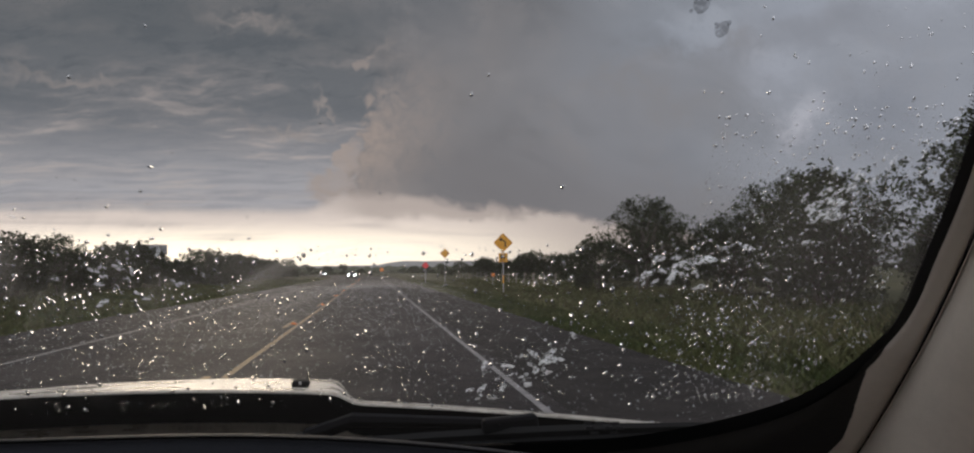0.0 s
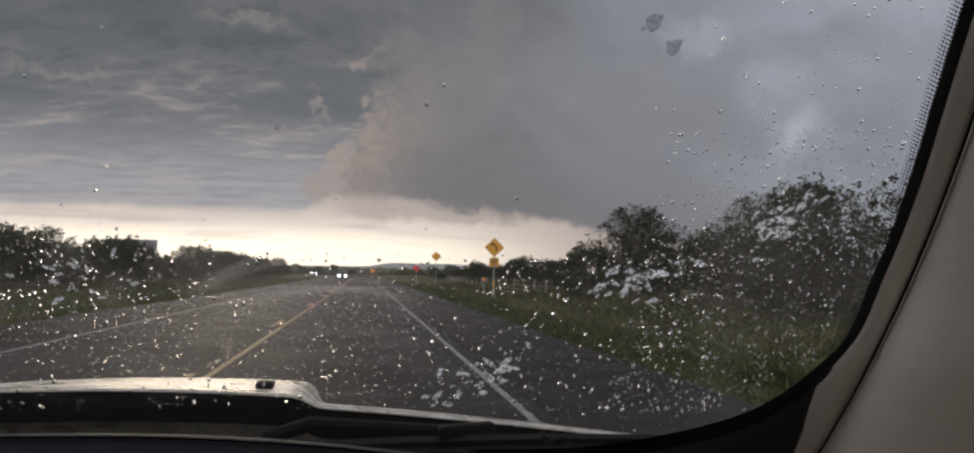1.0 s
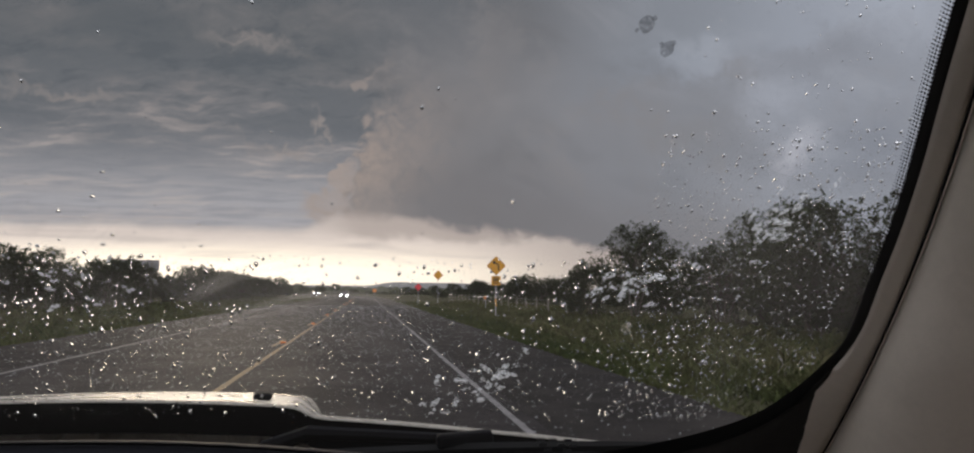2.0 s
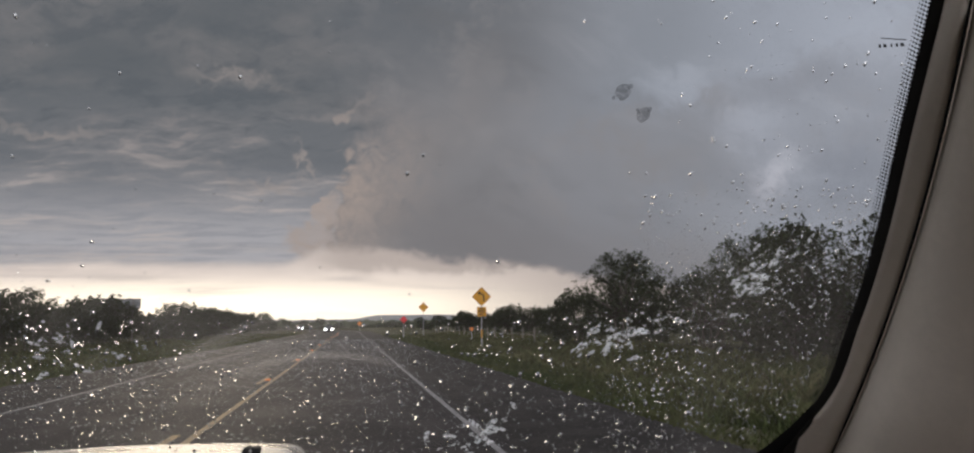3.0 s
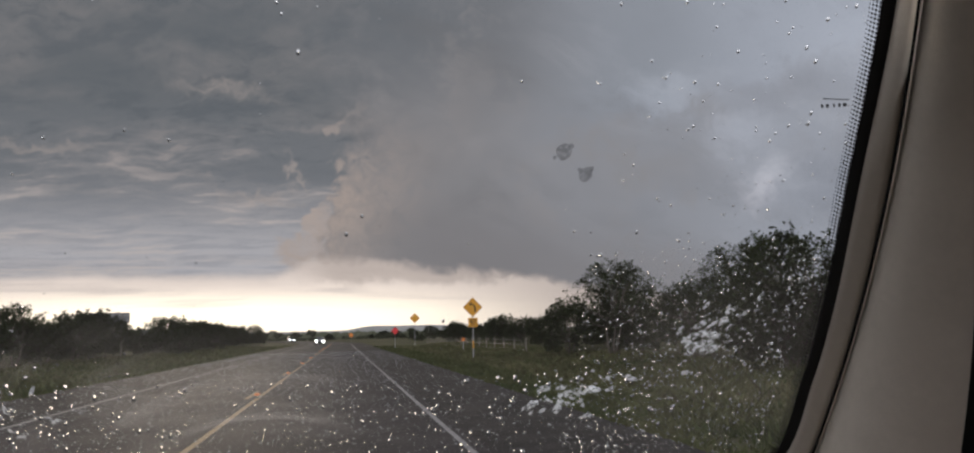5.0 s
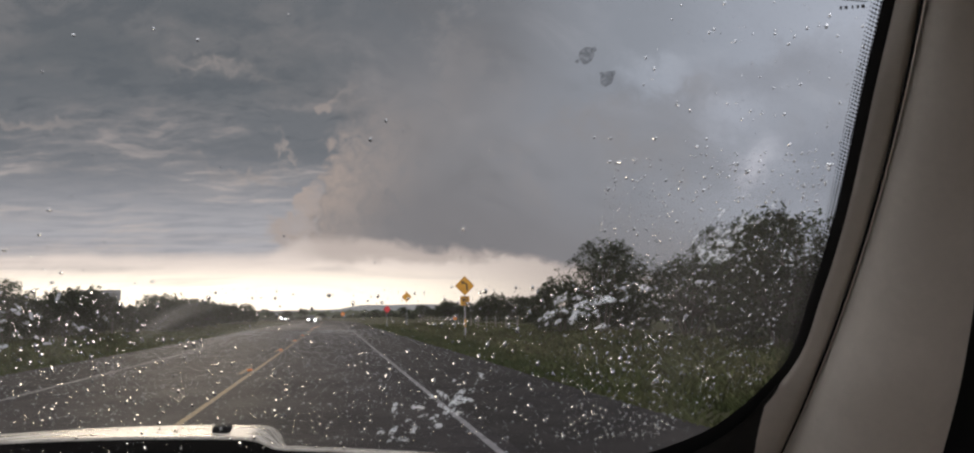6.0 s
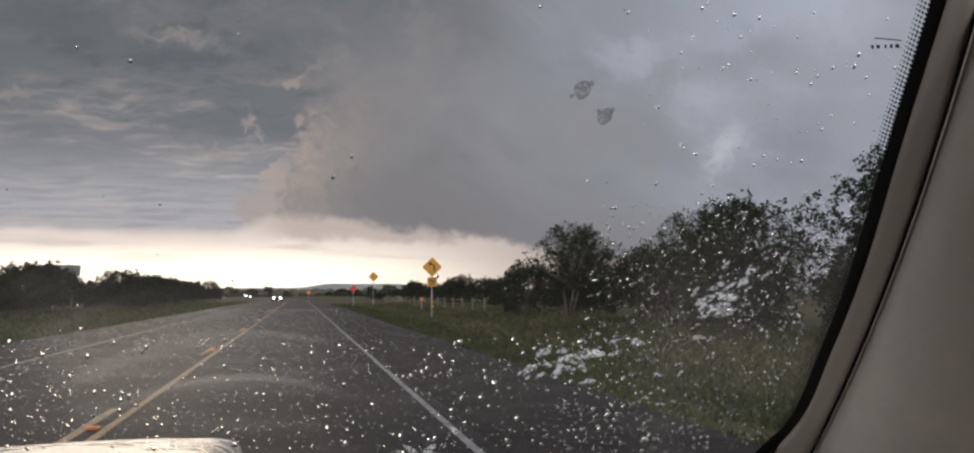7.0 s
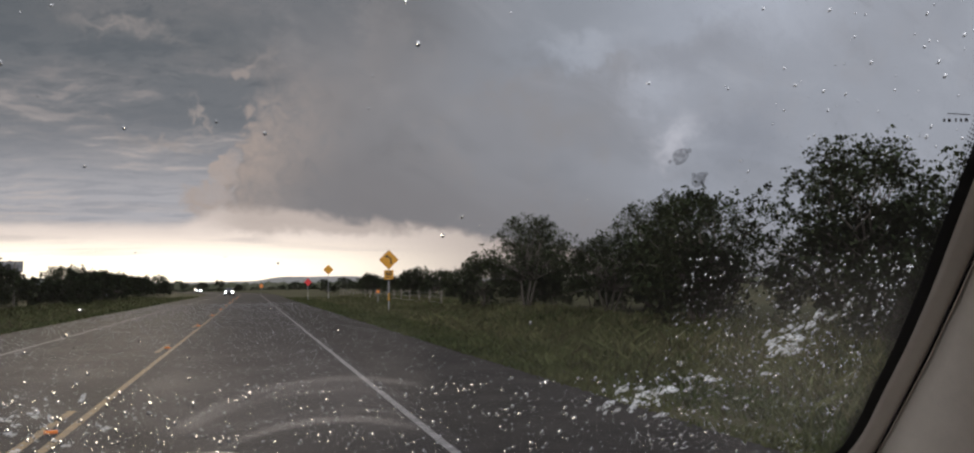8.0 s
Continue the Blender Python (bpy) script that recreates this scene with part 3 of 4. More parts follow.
TALL = [tree("mesquite_tree", "dark green spreading mesquite tree behind the verge", 11, 6.2, 6.6, 34, 135, 0.128, 0.22),
        tree("mesquite_tree", "dark green ragged mesquite tree with open top", 12, 5.4, 5.4, 28, 130, 0.125, 0.18, 2),
        tree("mesquite_tree", "dark green broad mesquite tree with low crown", 13, 5.0, 7.2, 38, 135, 0.128, 0.14, 4)]
LOW = [tree("mesquite_bush", "dense dark mesquite bush in a roadside thicket", 21, 3.7, 4.6, 26, 170, 0.14, 0.05),
       tree("mesquite_bush", "ragged dark mesquite bush in a roadside thicket", 22, 3.3, 5.2, 28, 165, 0.14, 0.03, 4),
       tree("mesquite_bush", "low dark scrub bush in a roadside thicket", 23, 2.7, 4.4, 24, 160, 0.135, 0.02, 4)]
for i, t in enumerate(TALL + LOW):
    t.matrix_world = Matrix.Identity(4)


def plant(kind, x, y, size=1.0, tall=1.0, turn=0.0):
    z = rise(x, min(y, 300)) if abs(x) < 60 and y < 330 else -0.06
    return copy_thing(kind, Matrix.Translation((x, y, z)) @ Matrix.Rotation(turn, 4, "Z") @ Matrix.Diagonal((size, size, size * tall, 1)))


def woods():
    rng = random.Random(77)
    # the thicket along the near verge: x, y, kind, size, height
    right = [(17.5, 12, 0, 0.98, 1.0), (16.0, 17.5, 1, 0.96, 0.95), (18.5, 20, 0, 0.92, 1.0), (15.2, 23.5, 2, 0.95, 0.95), (17.0, 28, 1, 0.92, 1.0),
             (15.9, 33, 2, 0.80, 0.92), (19.0, 35, 0, 0.86, 0.97), (14.7, 41, 0, 0.84, 1.0), (18.8, 47, 1, 0.66, 0.95)]
    for x, y, k, s, h in right:
        plant(TALL[k], x, y, s, h, rng.random() * 6.28)
    for i in range(11):
        y = 14 + i * 3.2 + rng.uniform(-1, 1)
        plant(LOW[rng.randrange(3)], 15.0 + rng.uniform(-1.2, 4.5), y, rng.uniform(0.7, 1.0), 1.0, rng.random() * 6.28)
    for i in range(26):
        y = 56 + i * 5.0 + rng.uniform(-2, 2)
        plant(LOW[rng.randrange(3)], 17.0 + bend(y) + rng.uniform(-1.0, 10.0), y, rng.uniform(0.55, 0.9), 1.0, rng.random() * 6.28)
    # the brush across the road
    for i in range(44):
        y = 20 + i * 3.6 + rng.uniform(-1, 1)
        plant(LOW[rng.randrange(3)], -18.0 + bend(y) - rng.uniform(-1.5, 4.5), y, rng.uniform(0.85, 1.1), 1.0, rng.random() * 6.28)
    for y, x, s in ((34, -20.5, 0.72), (52, -19.5, 0.70), (88, -19.0, 0.72), (118, -19.5, 0.7)):
        plant(TALL[1], x, y, s, 1.0, rng.random() * 6.28)
    # scrub where the road swings away
    for i in range(34):
        plant(LOW[rng.randrange(3)], -60 + i * 4.6 + rng.uniform(-2, 2), 345 + rng.uniform(-14, 30), rng.uniform(0.9, 1.5), 0.9, rng.random() * 6.28)


woods()
for t in TALL:
    t.matrix_world = Matrix.Translation((22 + 3 * TALL.index(t), 58 + 9 * TALL.index(t), 0.2))
for t in LOW:
    t.matrix_world = Matrix.Translation((-24 - 2 * LOW.index(t), 60 + 11 * LOW.index(t), 0.2))


def far_scrub():
    """The plain beyond, covered with small dark clumps up to the hills."""
    rng = random.Random(9)
    verts, faces = [], []
    for _ in range(8500):
        y = 352 + 1700 * rng.random() ** 2.3
        x = rng.uniform(-0.85, 1.1) * y
        s = rng.uniform(1.2, 3.2) * (1 + y / 2500)
        n = len(verts)
        k = 6
        for ring, (r, z) in enumerate(((0.9, 0.0), (1.0, 0.45), (0.55, 0.85))):
            for j in range(k):
                a = 6.283 * j / k + 0.4 * ring
                q = r * s * rng.uniform(0.7, 1.3)
                verts.append((x + q * math.cos(a), y + q * math.sin(a), -0.1 + z * s * rng.uniform(0.75, 1.25)))
        verts.append((x, y, s * rng.uniform(0.85, 1.15)))
        for ring in range(2):
            for j in range(k):
                a, b = n + ring * k + j, n + ring * k + (j + 1) % k
                faces.append((a, b, b + k, a + k))
        faces += [(n + 2 * k + j, n + 2 * k + (j + 1) % k, n + 3 * k) for j in range(k)]
    ob = arrays("far_scrub", verts, faces, BRUSH)
    return tagged(ob, "dark scrub scattered over the distant plain", "scrub", kind="stuff")


far_scrub()


def verge_grass(name, side, count, seed, near=0.0, material=None, tall=1.0, label="uneven green roadside grass, thick in tufts"):
    """Tall uneven grass on the verge, thicker in tufts."""
    rng = np.random.default_rng(seed)
    if side > 0:
        s = 4.5 + near + (11.5 - near) * rng.random(count) ** 1.15
        y = 3.0 + 110 * rng.random(count) ** 1.7
    else:
        s = -8.5 - near - (10.5 - near) * rng.random(count) ** 1.2
        y = 10.0 + 130 * rng.random(count) ** 1.4
    tuft = np.sin(s * 3.1 + 1.3 * np.sin(y * 0.9)) + np.sin(y * 2.3 + s) + 0.8 * np.sin(y * 0.31 + 2)
    keep = rng.random(count) < 0.35 + 0.3 * (tuft + 1.5)
    s, y, tuft = s[keep], y[keep], tuft[keep]
    n = len(s)
    edge = np.clip((np.abs(s - (4.5 if side > 0 else -8.5))) / 1.6, 0.25, 1.0)
    h = tall * (0.11 + 0.22 * rng.random(n)) * (1.0 + 0.18 * tuft) * (0.45 + 0.55 * edge)
    w = (0.009 + 0.0012 * y) * (0.7 + 0.6 * rng.random(n)) / tall
    a = rng.random(n) * 6.283
    x = s + np.array([bend(v) for v in y])
    z = np.array([rise(p, min(q, 300)) for p, q in zip(x, y)])
    tilt = rng.normal(0, 0.55, (n, 2)) * h[:, None]
    base = np.stack([x, y, z - 0.02], 1)
    out = np.stack([np.cos(a) * w, np.sin(a) * w, np.zeros(n)], 1)
    tip = base + np.stack([tilt[:, 0], tilt[:, 1], h], 1)
    mid = base + np.stack([tilt[:, 0] * 0.3, tilt[:, 1] * 0.3, h * 0.55], 1)
    verts = np.stack([base - out, base + out, mid + out * 0.8, tip, mid - out * 0.8], 1).reshape(-1, 3)
    faces = [(5 * i, 5 * i + 1, 5 * i + 2, 5 * i + 3, 5 * i + 4) for i in range(n)]
    ob = arrays(name, verts.tolist(), faces, material or GRASS)
    return tagged(ob, label, "grass", kind="stuff")


verge_grass("verge_grass", 1, 95000, 31)
verge_grass("verge_grass", -1, 40000, 32)
verge_grass("straw_grass", 1, 42000, 33, 2.4, STRAW, 1.5, "tall straw coloured seed heads among the grass")
verge_grass("straw_grass", -1, 12000, 34, 1.0, STRAW, 1.3, "tall straw coloured seed heads beyond the far lane")


def hail_on_road():
    """Fine hailstones lying over the wet lanes, thinning out with distance."""
    rng = np.random.default_rng(8)
    n = 14000
    y = np.where(rng.random(n) < 0.12, rng.uniform(-16.0, 6.0, n), 3.5 + 75 * rng.random(n) ** 1.9)
    x = rng.uniform(-8.3, 4.6, n)
    keep = (x < 2.0) | (rng.random(n) < 0.6)
    x, y = x[keep], y[keep]
    n = len(x)
    r = (0.0040 + 0.0100 * rng.random(n) ** 2.6) * (0.62 + np.maximum(y, 0.0) * 0.026)
    z = r * 0.7
    x = x + np.array([bend(q) for q in y])
    unit = np.array([(1, 0, 0), (-1, 0, 0), (0, 1, 0), (0, -1, 0), (0, 0, 1), (0, 0, -1)], float)
    verts = (np.stack([x, y, z], 1)[:, None, :] + unit[None] * np.array([1.5, 1.2, 0.8]) * r[:, None, None] * rng.uniform(0.7, 1.2, (n, 6, 1))).reshape(-1, 3)
    tri = [(0, 2, 4), (2, 1, 4), (1, 3, 4), (3, 0, 4), (2, 0, 5), (1, 2, 5), (3, 1, 5), (0, 3, 5)]
    faces = [tuple(6 * i + q for q in t) for i in range(n) for t in tri]
    ob = arrays("hailstones", verts.tolist(), faces, HAIL)
    return tagged(ob, "small white hailstones scattered over wet asphalt", "hail", kind="stuff")


hail_on_road()


# ---------------------------------------------------------------- road furniture
def road_stud(y, first=None):
    if first:
        return copy_thing(first, Matrix.Translation((-2.16 + bend(y), y, 0.003)))
    root = thing("road_stud", "amber raised reflector stud on the centre line", "road stud", "centre studs")
    part("base", boxed((0.14, 0.11, 0.018), (0, 0, 0.009), None, 0.004), WHITE_LINE, root)
    part("lens", boxed((0.13, 0.016, 0.034), (0, -0.054, 0.018), Matrix.Rotation(0.35, 4, "X"), 0.003), REFLECTOR, root, "bright amber lens")
    root.matrix_world = Matrix.Translation((-2.16, y, 0.003))
    return root


stud = road_stud(9.6)
for i in range(1, 12):
    road_stud(9.6 + 12.2 * i, stud)


def diamond(half, radius=0.07):
    """A square plate set on its corner, with rounded corners."""
    pts = []
    for k in range(4):
        a = math.pi / 2 * k
        cx, cz = (half - radius * 1.414) * math.cos(a), (half - radius * 1.414) * math.sin(a)
        pts += [(cx + radius * math.cos(a + b), cz + radius * math.sin(a + b)) for b in (-0.785, -0.39, 0, 0.39, 0.785)]
    return pts


def frame_plate(outer, inner, depth, y):
    """A thin border between two outlines of the same length."""
    bm = loft([[(x, y, z) for x, z in outer], [(x, y - depth, z) for x, z in outer],
               [(x, y - depth, z) for x, z in inner], [(x, y, z) for x, z in inner]], closed=True)
    return bm


def words(text, size, material, parent, at, name="lettering"):
    """Raised flat lettering that faces the road."""
    curve = bpy.data.curves.new(name, "FONT")
    curve.body, curve.size, curve.align_x, curve.align_y, curve.extrude, curve.offset = text, size, "CENTER", "CENTER", 0.002, size * 0.02
    temp = new(name, curve)
    me = bpy.data.meshes.new_from_object(temp.evaluated_get(bpy.context.evaluated_depsgraph_get()))
    bpy.data.objects.remove(temp)
    me.materials.clear()
    me.materials.append(material)
    ob = new(name, me)
    ob.parent = parent
    ob.matrix_local = pose(*at, 90, 0, 0)
    return ob


def sign_post(root, height, x=0.0):
    post = part("post", boxed((0.06, 0.045, height + 0.3), (x, 0.05, height / 2 - 0.15), None, 0.006), METAL, root, "galvanised steel post")
    for z in (height - 0.35, height - 0.9):
        part("bolt", tube(bmesh.new(), [(x, -0.016, z), (x, 0.03, z)], 0.012, 6), METAL, root)
    return post


def curve_sign():
    root = thing("warning_sign", "yellow diamond curve sign, black arrow, 60 MPH plate below", "road sign")
    top = 3.55
    sign_post(root, top + 0.35)
    plate = part("plate", prism(diamond(0.645), 0.004), SIGN_YELLOW, root, "yellow diamond plate")
    plate.location = (0, 0.012, top)
    border = part("border", frame_plate(diamond(0.612, 0.06), diamond(0.590, 0.055), 0.003, 0.012), SIGN_BLACK, root)
    border.location = (0, 0, top)
    # a stem that rises and bends over to the left, and its head
    stem = [(0.10, -0.30), (0.19, -0.30), (0.19, 0.02), (0.165, 0.10), (0.10, 0.165), (0.0, 0.215), (-0.075, 0.235),
            (-0.11, 0.155), (-0.03, 0.135), (0.045, 0.10), (0.085, 0.05), (0.10, -0.01)]
    head = [(-0.26, 0.245), (-0.04, 0.335), (-0.075, 0.235), (-0.11, 0.155), (-0.135, 0.075)]
    for name, outline in (("arrow_stem", stem), ("arrow_head", head)):
        piece = part(name, prism(outline, 0.003), SIGN_BLACK, root, "black arrow")
        piece.location = (0, 0.008, top)
    low = top - 0.98
    square = [(-0.305, -0.29), (-0.29, -0.305), (0.29, -0.305), (0.305, -0.29), (0.305, 0.29), (0.29, 0.305), (-0.29, 0.305), (-0.305, 0.29)]
    second = part("speed_plate", prism(square, 0.004), SIGN_YELLOW, root, "square yellow speed plate")
    second.location = (0, 0.012, low)
    rim = part("border", frame_plate([(x * 0.95, z * 0.95) for x, z in square], [(x * 0.91, z * 0.91) for x, z in square], 0.003, 0.012), SIGN_BLACK, root)
    rim.location = (0, 0, low)
    words("60", 0.40, SIGN_BLACK, root, (0, 0.008, low + 0.075), "number")
    words("MPH", 0.16, SIGN_BLACK, root, (0, 0.008, low - 0.175), "unit")
    part("reflective_strip", boxed((0.07, 0.004, 0.50), (0, 0.022, 1.15), None, 0.001), SIGN_YELLOW, root, "yellow reflective strip")
    root.matrix_world = pose(8.45, 50.0, rise(8.45, 50.0), 0, 0, -4)
    return root


curve_sign()


def plain_diamond(name, label, x, y, height, half, material, turn=0):
    root = thing(name, label, "road sign")
    sign_post(root, height)
    plate = part("plate", prism(diamond(half, 0.05), 0.004), material, root)
    plate.location = (0, 0.012, height)
    border = part("border", frame_plate(diamond(half * 0.95, 0.045), diamond(half * 0.91, 0.042), 0.003, 0.012), SIGN_BLACK, root)
    border.location = (0, 0, height)
    root.matrix_world = pose(x, y, rise(x, min(y, 300)), 0, 0, turn)
    return root


plain_diamond("warning_sign", "amber diamond warning sign on a tall post", 8.9, 96, 3.9, 0.62, SIGN_YELLOW, -4)
plain_diamond("marker_sign", "bright red diamond marker on a low post", 6.2, 92, 2.25, 0.46, SIGN_RED, 0)


def small_marker(x, y, height, size, material, label):
    root = thing("delineator", label, "marker post")
    part("post", boxed((0.05, 0.03, height + 0.2), (0, 0.03, height / 2 - 0.1), None, 0.006), METAL, root)
    part("reflector", prism([(size * math.cos(a), size * math.sin(a)) for a in (6.283 * i / 12 for i in range(12))], 0.012), material, root).location = (0, 0, height)
    root.matrix_world = pose(x, y, rise(x, min(y, 300)))
    return root


small_marker(11.2, 72, 1.25, 0.16, SIGN_ORANGE, "orange reflector on a thin steel post by the fence")
small_marker(2.6, 225, 2.1, 0.55, SIGN_ORANGE, "round orange marker beside the far bend")


def board_sign():
    """The unpainted back of a wide sign for the other direction."""
    root = thing("board_sign", "grey back of a wide rectangular road sign", "road sign")
    part("board", boxed((3.4, 0.02, 0.95), (0, 0, 3.0), None, 0.008), ALUMINIUM, root)
    for x in (-1.1, 1.1):
        part("post", boxed((0.11, 0.11, 4.5), (x, -0.07, 1.1), None, 0.008), TIMBER, root, "weathered wooden post")
    for z in (2.75, 3.25):
        part("stiffener", boxed((3.3, 0.03, 0.06), (0, -0.028, z), None, 0.004), METAL, root)
    root.matrix_world = pose(-20.3, 74, rise(-20.3, 74) + 0.45, 0, 0, 6)
    return root


board_sign()


def fence():
    root = thing("wire_fence", "thin wire fence on weathered wooden posts", "fence")
    rng = random.Random(3)
    ys = [56 + 4.0 * i for i in range(18)]
    for y in ys:
        bm = tube(bmesh.new(), [(0, 0, -0.3), (0.02 * rng.uniform(-1, 1), 0, 0.6), (0.05 * rng.uniform(-1, 1), 0.02, 1.25)], [0.055, 0.05, 0.045], 7)
        ob = part("post", bm, TIMBER, root)
        ob.location = (13.4 + bend(y), y, rise(13.4, y))
    for h in (0.35, 0.7, 1.05):
        part("wire", tube(bmesh.new(), [(13.4 + bend(y) - 0.05, y, rise(13.4, y) + h + 0.02 * math.sin(y)) for y in ys], 0.006, 4), METAL, root)
    return root


fence()


def oncoming_car(x, y, turn, label):
    """A sedan seen from the front, with its lamps on."""
    root = thing("oncoming_car", label, "car", "oncoming cars")
    lower = bmesh.new()
    block(lower, (1.78, 4.5, 0.55), (0, 2.3, 0.55), None, 0.12)
    block(lower, (1.70, 1.2, 0.22), (0, 0.75, 0.84), Matrix.Rotation(-0.05, 4, "X"), 0.08)
    part("body", lower, CAR_GREY, root, "dull grey painted body")
    cab = loft([[(-0.80, 1.25, 0.85), (0.80, 1.25, 0.85), (0.84, 3.9, 0.85), (-0.84, 3.9, 0.85)],
                [(-0.60, 2.0, 1.42), (0.60, 2.0, 1.42), (0.60, 3.2, 1.42), (-0.60, 3.2, 1.42)]], closed=True)
    bmesh.ops.contextual_create(cab, geom=[v for v in cab.verts if v.co.z > 1.3])
    part("cabin", cab, DARK_GLASS, root, "dark glazed cabin")
    part("roof", boxed((1.24, 1.3, 0.05), (0, 2.6, 1.44), None, 0.02), CAR_GREY, root)
    part("grille", boxed((0.8, 0.04, 0.16), (0, 0.035, 0.55), None, 0.015), BLACK_PLASTIC, root)
    part("bumper", boxed((1.7, 0.12, 0.16), (0, 0.04, 0.36), None, 0.04), BLACK_PLASTIC, root)
    for s in (-1, 1):
        part("headlight", tube(bmesh.new(), [(0.62 * s, 0.05, 0.66), (0.62 * s, -0.02, 0.66)], [0.15, 0.14], 14), HEADLIGHT, root, "lit white headlight")
        for wy in (0.85, 3.7):
            wheel = part("wheel", tube(bmesh.new(), [(0.72 * s, wy, 0.32), (0.90 * s, wy, 0.32)], 0.32, 18), TYRE, root)
            part("rim", tube(bmesh.new(), [(0.895 * s, wy, 0.32), (0.912 * s, wy, 0.32)], 0.19, 14), METAL, wheel)
    root.matrix_world = pose(x, y, 0.0, 0, 0, turn)
    return root


oncoming_car(-4.0, 150, 0, "grey car coming along the far lane, headlights on")
oncoming_car(-4.2 + bend(265), 265, 11, "second far car coming round the bend, headlights on")


# ---------------------------------------------------------------- the car that carries the camera
MIDDLE = -0.40


def glass_y(x, z):
    """The windscreen leans back as it rises and curves back towards its sides."""
    return 1.03 - 0.70 * (z - 1.2) - 0.17 * (max(0.0, abs(x - MIDDLE) - 0.10) / 0.85) ** 2


def on_glass(x, z, lift=0.0):
    """A point on the windscreen, lift metres towards the cabin."""
    return Vector((x, glass_y(x, z) - lift, z - lift * 0.7))


def spline(points, steps=8):
    pts = [Vector(p) for p in points]
    ext = [2 * pts[0] - pts[1], *pts, 2 * pts[-1] - pts[-2]]
    out = []
    for i in range(len(pts) - 1):
        a, b, c, d = ext[i:i + 4]
        for t in (j / steps for j in range(steps)):
            out.append(0.5 * (2 * b + (c - a) * t + (2 * a - 5 * b + 4 * c - d) * t * t + (3 * b - a - 3 * c + d) * t ** 3))
    return out + [pts[-1]]


# the rim of the opening, in x and z, from the middle of the cowl round the passenger's corner to the roof
HALF_RIM = spline([(MIDDLE, 1.190, 0), (0.02, 1.196, 0), (0.20, 1.204, 0), (0.339, 1.227, 0), (0.456, 1.277, 0), (0.512, 1.365, 0), (0.516, 1.45, 0),
                   (0.512, 1.53, 0), (0.500, 1.623, 0), (0.481, 1.767, 0), (0.455, 1.83, 0), (0.35, 1.865, 0), (0.0, 1.885, 0), (MIDDLE, 1.888, 0)], 6)
RIM = [(p.x, p.y) for p in HALF_RIM] + [(2 * MIDDLE - p.x, p.y) for p in HALF_RIM[-2:0:-1]]


def inset(rim, by):
    """The closed outline moved inwards by that many metres."""
    out, n = [], len(rim)
    for i, (x, z) in enumerate(rim):
        (ax, az), (bx, bz) = rim[i - 1], rim[(i + 1) % n]
        tx, tz = bx - ax, bz - az
        d = math.hypot(tx, tz) or 1.0
        out.append((x - by * tz / d, z + by * tx / d))
    return out


def ring(by, lift):
    return [on_glass(x, z, lift) for x, z in inset(RIM, by)]


car = thing("car", "white car with wet bonnet, black dashboard and grey beige pillars", "car")


